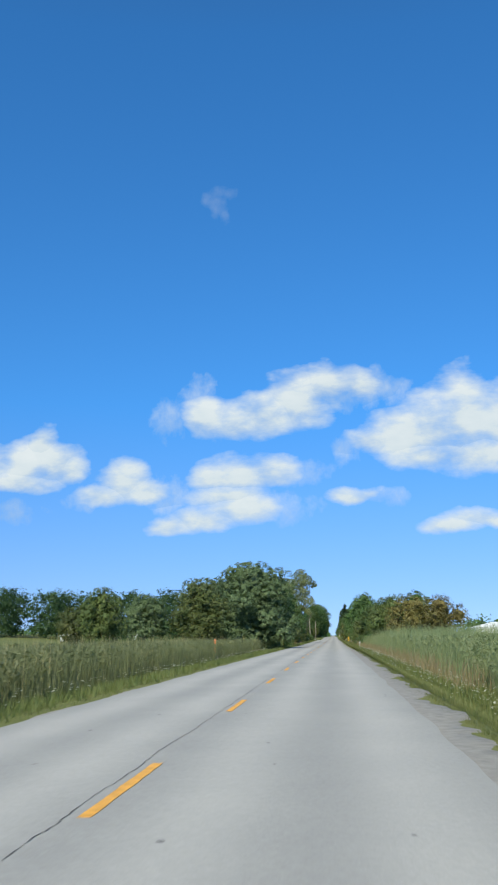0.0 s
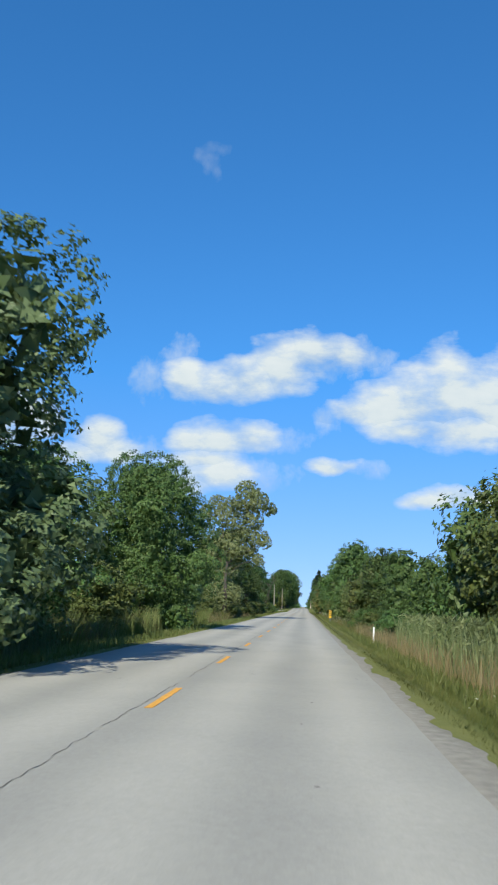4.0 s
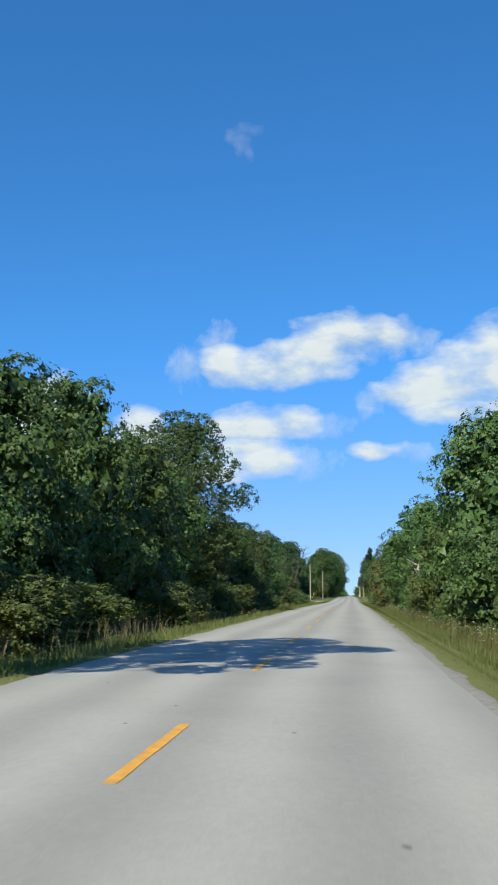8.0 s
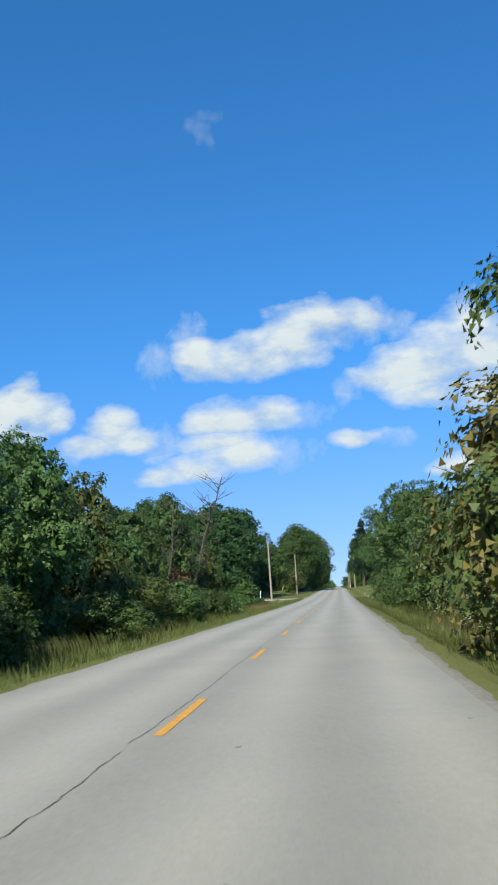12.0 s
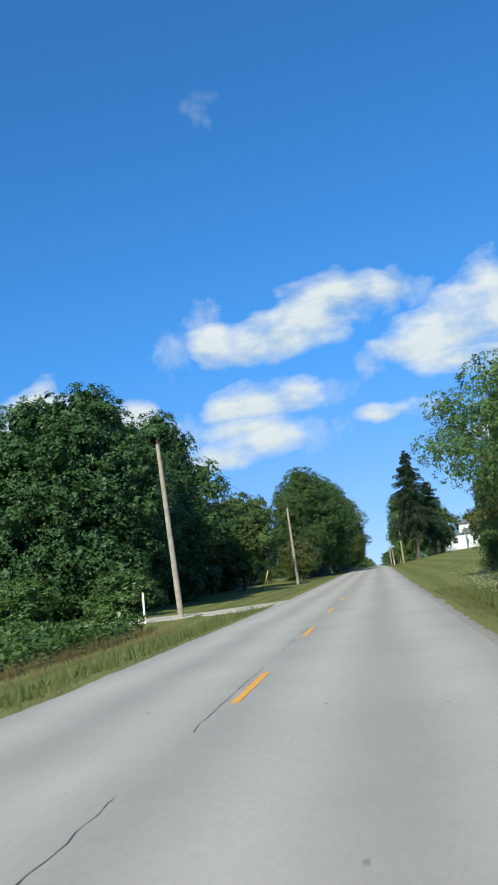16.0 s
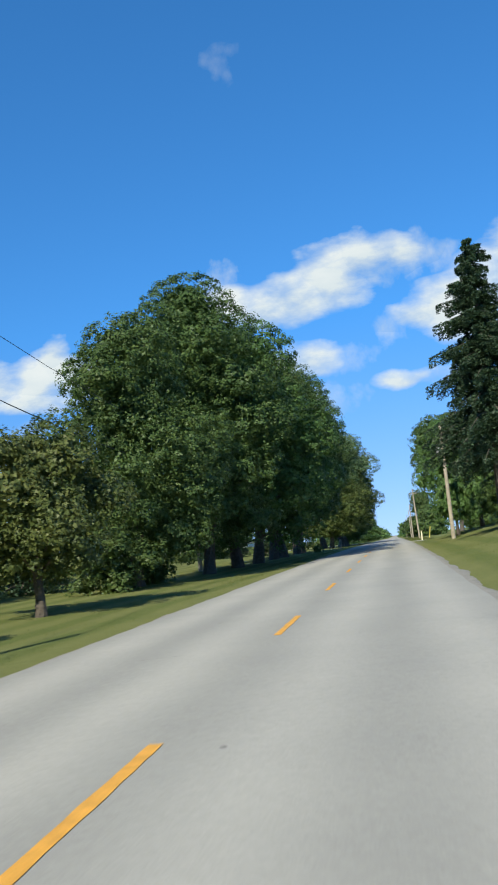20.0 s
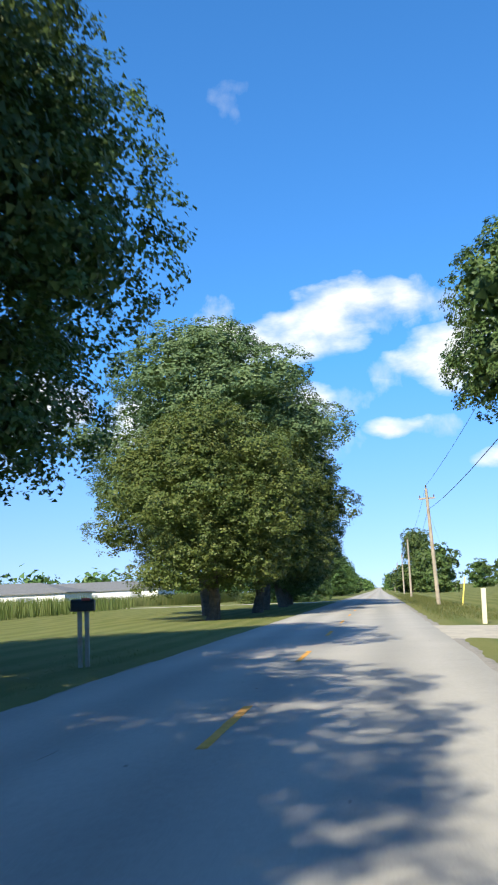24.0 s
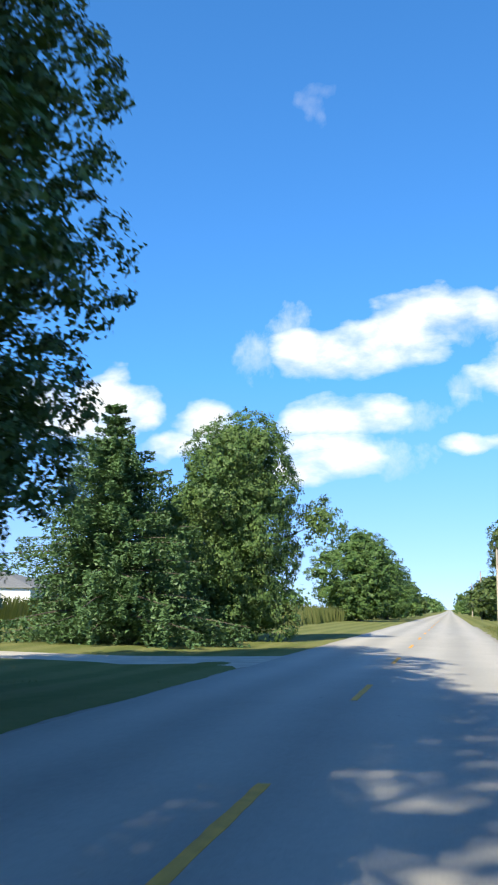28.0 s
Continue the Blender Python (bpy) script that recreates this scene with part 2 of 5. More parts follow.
M_WHITE = plain("white_siding_paint", (0.80, 0.80, 0.78), 0.6, 0, 2, 0.06)
M_ROOF = plain("grey_asphalt_shingle", (0.17, 0.175, 0.18), 0.9, 0, 3, 0.25, 0.6, 30)
M_GLASS = plain("dark_window_glass", (0.05, 0.06, 0.07), 0.08, 0, 2, 0.2, 0.0)
M_RED = plain("faded_red_paint", (0.42, 0.07, 0.05), 0.6)
M_MARKER_Y = plain("yellow_marker_sheeting", (0.85, 0.50, 0.03), 0.5, 0, 3, 0.1, 0.0)
M_BLACK = plain("black_sheeting", (0.02, 0.02, 0.02), 0.5, 0, 3, 0.3, 0.0)
M_ORANGE = plain("faded_orange_plastic", (0.78, 0.22, 0.07), 0.55, 0, 4, 0.15)
M_CREAM = plain("cream_plastic", (0.78, 0.70, 0.50), 0.55, 0, 4, 0.12)
M_YPLASTIC = plain("yellow_plastic_guard", (0.80, 0.62, 0.12), 0.5, 0, 4, 0.12)

L_MAPLE = leafy("dark_green_leaves", (0.038, 0.074, 0.024), (0.072, 0.124, 0.035), (0.130, 0.188, 0.052))
L_WOOD = leafy("dark_woodland_leaves", (0.026, 0.058, 0.022), (0.047, 0.096, 0.032), (0.085, 0.148, 0.046))
L_OLIVE = leafy("olive_turning_leaves", (0.050, 0.080, 0.023), (0.098, 0.128, 0.037), (0.178, 0.192, 0.058))
L_TURN = leafy("yellowing_maple_leaves", (0.046, 0.082, 0.022), (0.095, 0.128, 0.034), (0.200, 0.212, 0.056))
L_GREY = leafy("grey_green_leaves", (0.072, 0.112, 0.050), (0.128, 0.182, 0.082), (0.225, 0.285, 0.145), 0.25)
L_POPLAR = leafy("pale_fluttering_leaves", (0.145, 0.185, 0.075), (0.245, 0.29, 0.125), (0.38, 0.41, 0.21), 0.3)
L_HEDGE = leafy("hedgerow_leaves", (0.043, 0.090, 0.028), (0.082, 0.142, 0.040), (0.155, 0.212, 0.066))
L_YELLOW = leafy("yellowing_leaves", (0.100, 0.102, 0.032), (0.175, 0.155, 0.048), (0.265, 0.215, 0.072))
L_RUST = leafy("rusty_red_leaves", (0.090, 0.062, 0.034), (0.165, 0.105, 0.056), (0.245, 0.165, 0.085))
L_SPRUCE = leafy("blue_green_needles", (0.028, 0.058, 0.032), (0.054, 0.100, 0.056), (0.104, 0.162, 0.090), 0.12, 0.5)
L_FIR = leafy("bright_fir_needles", (0.046, 0.098, 0.042), (0.086, 0.161, 0.063), (0.149, 0.245, 0.112), 0.15, 0.5)
L_REED = leafy("green_reed_blades", (0.135, 0.175, 0.080), (0.220, 0.255, 0.125), (0.350, 0.360, 0.205), 0.4, 0.6)
L_DRY = leafy("dry_straw_grass", (0.230, 0.185, 0.100), (0.340, 0.280, 0.155), (0.470, 0.395, 0.235), 0.4, 0.6)
L_GRASS = leafy("verge_grass_blades", (0.082, 0.110, 0.034), (0.150, 0.172, 0.056), (0.255, 0.240, 0.105), 0.42, 0.6)
L_SOY = leafy("soybean_leaves", (0.040, 0.080, 0.022), (0.070, 0.125, 0.035), (0.120, 0.170, 0.060), 0.3)
L_CORN = leafy("corn_leaves", (0.075, 0.115, 0.030), (0.125, 0.160, 0.050), (0.210, 0.215, 0.085), 0.4, 0.6)
L_FLOWER = leafy("white_lace_flowers", (0.55, 0.56, 0.48), (0.70, 0.70, 0.62), (0.82, 0.82, 0.76), 0.3, 0.7)
L_GOLD = leafy("goldenrod_flowers", (0.40, 0.30, 0.03), (0.58, 0.42, 0.05), (0.72, 0.55, 0.09), 0.3, 0.7)

# ---- lie of the land ----
SLOPES = [(-200, 0.0), (0, 0.1), (71, -0.2), (143, -0.25), (190, 0), (264, 0), (320, -0.4), (375, -0.4), (410, 0.1), (450, 0.5), (490, 0.7), (540, 0.4), (580, 0), (610, -0.15), (672, -0.1), (800, -0.2), (1000, -0.3), (1300, 0), (4000, 0)]
LAND_Y = np.arange(-200, 4001, 1.0)
LAND_Z = np.cumsum(np.interp(LAND_Y, [s[0] for s in SLOPES], [s[1] / 100 for s in SLOPES]))
LAND_Z -= np.interp(0, LAND_Y, LAND_Z)
HALF, CROWN = 3.4, 0.015


def road_z(y):
    return np.interp(y, LAND_Y, LAND_Z)


def surf_z(x, y):
    """Top of the pavement."""
    return road_z(y) + 0.026 - CROWN * np.abs(x)


def smooth(v, a, b):
    u = np.clip((v - a) / (b - a), 0, 1)
    return u * u * (3 - 2 * u)


def land_z(x, y):
    """The ground beside the road: ditches by the reeds and hedges, lawns, a raised lawn by the house."""
    x, y = np.asarray(x, float), np.asarray(y, float)
    ax = np.abs(x)
    ditch = np.interp(ax, [0, 3.3, 3.9, 6.5, 9, 20, 60], [-0.12, -0.10, -0.06, -0.50, -0.55, -0.10, 0.2])
    lawn = np.interp(ax, [0, 3.3, 3.9, 7, 12, 30, 60], [-0.12, -0.10, -0.05, -0.12, -0.05, 0.15, 0.2])
    bank = np.interp(ax, [0, 3.3, 3.9, 6, 9, 14, 22, 60], [-0.12, -0.10, -0.05, 0.30, 0.85, 1.35, 1.75, 2.2])
    left = ditch + (lawn - ditch) * smooth(y, 425, 440)
    kb = smooth(y, 425, 450) * (1 - smooth(y, 575, 605))
    kl = smooth(y, 575, 605)
    right = ditch * (1 - kb - kl) + bank * kb + lawn * kl
    side = np.where(x < 0, left, right)
    far = smooth(-x, 90, 260) * smooth(y, 60, 200) * (1 - smooth(y, 500, 800)) * 5.0
    return road_z(y) + side + far


def mesh_of(name, verts, faces, mats, smooth_shade=False):
    me = bpy.data.meshes.new(name)
    me.from_pydata([tuple(map(float, v)) for v in verts], [], [tuple(f) for f in faces])
    for k in (mats if isinstance(mats, (list, tuple)) else [mats]):
        me.materials.append(k)
    if smooth_shade:
        me.polygons.foreach_set("use_smooth", [True] * len(me.polygons))
    me.update()
    return me


def fast_mesh(name, verts, size, mat):
    """A mesh of loose faces that all have the same number of corners."""
    verts = np.asarray(verts, np.float32).reshape(-1, 3)
    n = len(verts)
    me = bpy.data.meshes.new(name)
    me.vertices.add(n)
    me.vertices.foreach_set("co", verts.ravel())
    me.loops.add(n)
    me.loops.foreach_set("vertex_index", np.arange(n, dtype=np.int32))
    me.polygons.add(n // size)
    me.polygons.foreach_set("loop_start", np.arange(0, n, size, dtype=np.int32))
    me.materials.append(mat)
    me.update(calc_edges=True)
    return me


def child(ob, parent, label=""):
    ob.parent = parent
    if label:
        ob["label"] = label
    return ob


def part(name, bm, mat, parent, label=""):
    me = bpy.data.meshes.new(name)
    bm.to_mesh(me)
    bm.free()
    me.materials.append(mat)
    return child(new(name, me), parent, label)


def box_into(bm, cx, cy, cz, sx, sy, sz, bevel=0.0, rot=None):
    r = bmesh.ops.create_cube(bm, size=1)
    m = Matrix.Translation((cx, cy, cz)) @ (rot or Matrix()) @ Matrix.Diagonal((sx, sy, sz, 1))
    bmesh.ops.transform(bm, matrix=m, verts=r["verts"])
    if bevel:
        es = list({e for v in r["verts"] for e in v.link_edges})
        bmesh.ops.bevel(bm, geom=es, offset=bevel, segments=2, affect="EDGES", profile=0.6)
    return bm


def box(cx, cy, cz, sx, sy, sz, bevel=0.0, rot=None):
    return box_into(bmesh.new(), cx, cy, cz, sx, sy, sz, bevel, rot)


def tube_into(bm, pts, radii, seg=8):
    """A tapered tube through the points."""
    rings = []
    pts = [Vector(p) for p in pts]
    for i, (p, r) in enumerate(zip(pts, radii)):
        d = (pts[min(i + 1, len(pts) - 1)] - pts[max(i - 1, 0)]).normalized()
        a = d.orthogonal().normalized()
        b = d.cross(a)
        rings.append([bm.verts.new(p + (a * math.cos(k * 2 * math.pi / seg) + b * math.sin(k * 2 * math.pi / seg)) * r) for k in range(seg)])
    for r1, r2 in zip(rings, rings[1:]):
        # match the nearest start corner, so that the tube does not twist
        o = min(range(seg), key=lambda s: (r2[s].co - r1[0].co).length)
        for k in range(seg):
            bm.faces.new((r1[k], r1[(k + 1) % seg], r2[(k + 1 + o) % seg], r2[(k + o) % seg]))
    bm.faces.new(rings[0][::-1])
    bm.faces.new(rings[-1])
    return bm


# ---- ground and road ----
def build_ground():
    xs = np.concatenate([-np.geomspace(20, 2600, 26)[::-1], np.arange(-18, -3.9, 1.0), [-3.9, -3.55, -3.3, 0, 3.3, 3.55, 3.9], np.arange(5, 19, 1.0), np.geomspace(20, 2600, 26)])
    ys = np.concatenate([np.arange(-80, 780, 4.0), np.geomspace(780, 4000, 40)])
    X, Y = np.meshgrid(xs, ys)
    Zg = land_z(X, Y)
    off = (np.abs(X) > 4.5)
    bump = np.array([noise.noise((x * 0.35, y * 0.35, 3.0)) for x, y in zip(X.ravel(), Y.ravel())]).reshape(X.shape)
    Zg = Zg + bump * 0.10 * off
    nx = len(xs)
    verts = np.stack([X, Y, Zg], -1).reshape(-1, 3)
    faces = [(j * nx + i, j * nx + i + 1, (j + 1) * nx + i + 1, (j + 1) * nx + i) for j in range(len(ys) - 1) for i in range(nx - 1)]
    g = new("ground", mesh_of("ground", verts, faces, M_GROUND, True))
    tagged(g, "green and straw-coloured grassy ground beside the road", "ground", kind="structure")


def edge_wobble(y, side):
    return 0.07 * noise.noise((y * 0.35, side * 9.0, 0)) + 0.035 * noise.noise((y * 1.7, side * 5.0, 2))


def build_road():
    ys = np.concatenate([np.arange(-80, 760, 1.0), np.geomspace(760, 3800, 80)])
    cols = [-1, -0.75, -0.5, -0.25, 0, 0.25, 0.5, 0.75, 1]
    verts, faces = [], []
    for y in ys:
        wl_, wr = HALF + edge_wobble(y, -1), HALF + edge_wobble(y, 1)
        row = [(c * (wl_ if c < 0 else wr), y) for c in cols]
        verts.append((row[0][0] - 0.05, y, float(surf_z(row[0][0], y)) - 0.16))
        verts += [(x, y, float(surf_z(x, y))) for x, _ in row]
        verts.append((row[-1][0] + 0.05, y, float(surf_z(row[-1][0], y)) - 0.16))
    n = len(cols) + 2
    for j in range(len(ys) - 1):
        for i in range(n - 1):
            faces.append((j * n + i, j * n + i + 1, (j + 1) * n + i + 1, (j + 1) * n + i))
    road = new("road", mesh_of("road", verts, faces, M_ROAD, False))
    tagged(road, "pale worn grey asphalt country road with cracked centre joint", "road", kind="structure")
    # yellow dashes: 3.05 m long, every 10 m
    bm = bmesh.new()
    rng = random.Random(5)
    n = 12
    lft = [bm.verts.new((-0.055 + rng.uniform(-0.006, 0.006), -1.52 + 3.05 * i / n, 0.005)) for i in range(n + 1)]
    rgt = [bm.verts.new((0.055 + rng.uniform(-0.006, 0.006), -1.52 + 3.05 * i / n, 0.005)) for i in range(n + 1)]
    for i in range(n):
        bm.faces.new((lft[i], rgt[i], rgt[i + 1], lft[i + 1]))
    r = bmesh.ops.extrude_face_region(bm, geom=list(bm.faces))
    for g in r["geom"]:
        if isinstance(g, bmesh.types.BMVert):
            g.co.z -= 0.003
    me = bpy.data.meshes.new("lane_dash")
    bm.to_mesh(me)
    bm.free()
    me.materials.append(M_DASH)
    for k in range(-3, 110):
        y = 8.9 + 10 * k
        ob = new("lane_dash", me)
        sl = float(road_z(y + 1.5) - road_z(y - 1.5)) / 3
        ob.matrix_basis = Matrix.Translation((-0.04, y, float(surf_z(0, y)))) @ Matrix.Rotation(math.atan(sl), 4, "X")
        child(ob, road, "worn yellow paint dash")
    # cracks along the centre joint and across the lanes
    rng = random.Random(11)

    def crack(name, pts, width):
        v, f = [], []
        for i, (x, y) in enumerate(pts):
            d = Vector(pts[min(i + 1, len(pts) - 1)]) - Vector(pts[max(i - 1, 0)])
            p = Vector((-d.y, d.x)).normalized() * width * rng.uniform(0.15, 1.0) * (0.3 if i in (0, len(pts) - 1) else 1)
            for s in (-1, 1):
                xx, yy_ = x + s * p.x, y + s * p.y
                v.append((xx, yy_, float(surf_z(xx, yy_)) + 0.004))
        f = [(2 * i, 2 * i + 1, 2 * i + 3, 2 * i + 2) for i in range(len(pts) - 1)]
        child(new(name, mesh_of(name, v, f, M_CRACK)), road)

    y = -6.0
    while y < 478:
        if 158 < y < 240:
            y = 240.0
        ln = rng.uniform(2, 11)
        pts, x = [], -0.2 + rng.uniform(-0.08, 0.08)
        yy_ = y
        while yy_ < y + ln:
            x += rng.uniform(-0.014, 0.014) + (-0.20 + 0.012 * math.sin(yy_ * 0.4) - x) * 0.25
            pts.append((x, yy_))
            yy_ += rng.uniform(0.03, 0.10)
        crack("centre_crack", pts, 0.0075)
        if y > 320 and rng.random() < 0.7:
            # a second strand beside the first
            k = rng.randrange(0, max(1, len(pts) - 30))
            crack("centre_crack", [(a + rng.uniform(0.08, 0.12) * (0.4 + 0.6 * math.sin(i * 0.1)), b) for i, (a, b) in enumerate(pts[k:k + rng.randint(15, 28)])], 0.006)
        y += ln + rng.choice([0.2, 0.3, 0.8, 2.5] if y > 320 else [0.1, 0.2, 0.4, 1.5])
    for _ in range(46):
        y, x = rng.uniform(0, 690), rng.choice([rng.uniform(-3.2, -0.6), rng.uniform(0.5, 3.2)])
        along = rng.random() < 0.5
        pts = [(x, y)]
        for _ in range(rng.randint(3, 7)):
            px, py = pts[-1]
            pts.append((px + (rng.uniform(-0.05, 0.05) if along else rng.uniform(0.03, 0.13)), py + (rng.uniform(0.08, 0.25) if along else rng.uniform(-0.05, 0.05))))
        crack("surface_crack", pts, 0.007)
    # tar-sealed seams: one beside the dashes, one in the far lane
    def seam(pts, width):
        fine = [Vector(a).lerp(Vector(b), i / 30) for a, b in zip(pts, pts[1:]) for i in range(30)]
        v, f = [], []
        for i, p in enumerate(fine):
            w = width * (0.75 + 0.45 * noise.noise((p.y * 1.1, p.x, 5))) * min(1, (i + 1) / 8, (len(fine) - i) / 8)
            o = 0.04 * noise.noise((p.y * 0.5, 8, p.x))
            for s_ in (-1, 1):
                x = p.x + o + s_ * w
                v.append((x, p.y, float(surf_z(x, p.y)) + 0.0035))
        f = [(2 * i, 2 * i + 1, 2 * i + 3, 2 * i + 2) for i in range(len(fine) - 1)]
        child(new("sealed_seam", mesh_of("sealed_seam", v, f, M_SEAM)), road, "grey tar-sealed seam")

    seam([(-0.62, 366), (-0.55, 378), (-0.45, 389)], 0.07)
    seam([(-2.5, 372), (-2.55, 380), (-2.52, 389)], 0.035)
    seam([(0.7, 616.0), (1.3, 616.5), (2.0, 616.2)], 0.05)
    # shoulders
    for side, name, w in ((1, "shoulder", 0.78), (-1, "shoulder", 0.22)):
        v, f = [], []
        ys2 = np.arange(-60, 760, 0.25)
        for y in ys2:
            wide = w * (1 - 0.55 * float(smooth(y, 60, 150))) if side > 0 else w
            e = HALF + edge_wobble(y, side)
            o = e + wide * (0.75 + 0.6 * noise.noise((y * 0.3, side * 3.0, 7)) + 0.3 * noise.noise((y * 1.3, side * 3.0, 9)) + 0.10 * noise.noise((y * 2.3, side * 3.0, 11)))
            base = float(surf_z(e, y))
            v += [(side * (e - 0.04), y, base - 0.030), (side * (e + 0.10), y, base - 0.022), (side * o, y, base - 0.030), (side * (o + 0.12), y, base - 0.15)]
        for j in range(len(ys2) - 1):
            for i in range(3):
                q = (4 * j + i, 4 * j + i + 1, 4 * j + i + 5, 4 * j + i + 4)
                f.append(q if side > 0 else q[::-1])
        tagged(new(name, mesh_of(name, v, f, M_SHOULDER, True)), "crumbling grey-brown gravel shoulder along the road edge", "shoulder", kind="structure")


def driveway(y0, wid, x_end, side, flare, label):
    """A gravel drive that leaves the road, wider where it meets it."""
    v, f = [], []
    xs = np.linspace(HALF - 0.1, x_end, 26)
    for x in xs:
        k = flare * math.exp(-(x - HALF) / 2.2)
        for i in range(7):
            u = i / 6 * 2 - 1
            y = y0 + u * (wid / 2 + k) + 0.25 * noise.noise((x * 0.5, u * 3, y0))
            zz = float(land_z(side * x, y)) + 0.035 - 0.05 * abs(u) ** 6 + 0.015 * noise.noise((x, y, 1))
            if x < HALF + 0.8:
                zz = max(zz, float(surf_z(HALF, y)) - 0.02 - (0.06 if abs(u) == 1 else 0))
            v.append((side * x, y, zz))
    for j in range(len(xs) - 1):
        for i in range(6):
            q = (7 * j + i, 7 * j + i + 1, 7 * j + i + 8, 7 * j + i + 7)
            f.append(q[::-1] if side > 0 else q)
    tagged(new("driveway", mesh_of("driveway", v, f, M_GRAVEL, True)), label, "driveway", kind="structure")


build_ground()
build_road()
driveway(436.5, 3.2, 60, -1, 2.5, "pale gravel field drive in front of the woodlot")
driveway(609, 5.0, 40, 1, 4.0, "pale gravel driveway leaving the road")
driveway(698.5, 3.0, 60, -1, 2.5, "pale gravel farm lane crossing the lawn")


# ---- clouds: a far backdrop of sky ----
CLOUDS = [(-606, 1010, 112, 91), (-457, 989, 147, 83), (-296, 1029, 160, 112), (-135, 1098, 155, 139), (12, 1157, 160, 102), (158, 1163, 120, 70), (202, 885, 120, 53)]
CLOUDS += [(358, 908, 166, 123), (502, 944, 166, 155), (659, 993, 147, 214), (811, 962, 147, 198), (934, 897, 120, 134), (483, 811, 241, 70), (713, 805, 241, 80), (-565, 716, 120, 59)]
CLOUDS += [(-432, 726, 160, 86), (-273, 741, 134, 75), (-776, 487, 128, 53), (-617, 518, 166, 59), (-407, 559, 187, 67), (-1490, 797, 120, 112), (-1339, 821, 134, 96), (-1255, 780, 96, 70)]
CLOUDS += [(-1398, 913, 70, 80), (-1514, 715, 187, 59), (-1742, 825, 160, 107), (-1906, 746, 160, 64), (-995, 720, 123, 112), (-1101, 631, 134, 53), (-886, 664, 118, 59), (128, 616, 147, 37)]
CLOUDS += [(-489, 628, 190, 48), (542, 464, 155, 40), (683, 502, 160, 43), (807, 490, 107, 35)]
WISPS = [(-544, 2136, 53, 80), (-504, 2201, 70, 32), (-589, 2160, 37, 37), (-496, 2064, 27, 59)]
FRINGE = [(-755, 998, 112, 86), (-633, 1122, 91, 91), (242, 1128, 112, 86), (-168, 728, 160, 59), (-223, 563, 160, 64), (-1534, 553, 160, 48), (-805, 641, 134, 80), (70, 835, 70, 70)]
FRINGE += [(354, 1119, 52, 46), (269, 606, 107, 37), (157, 1130, 160, 91), (-1209, 609, 107, 43)]


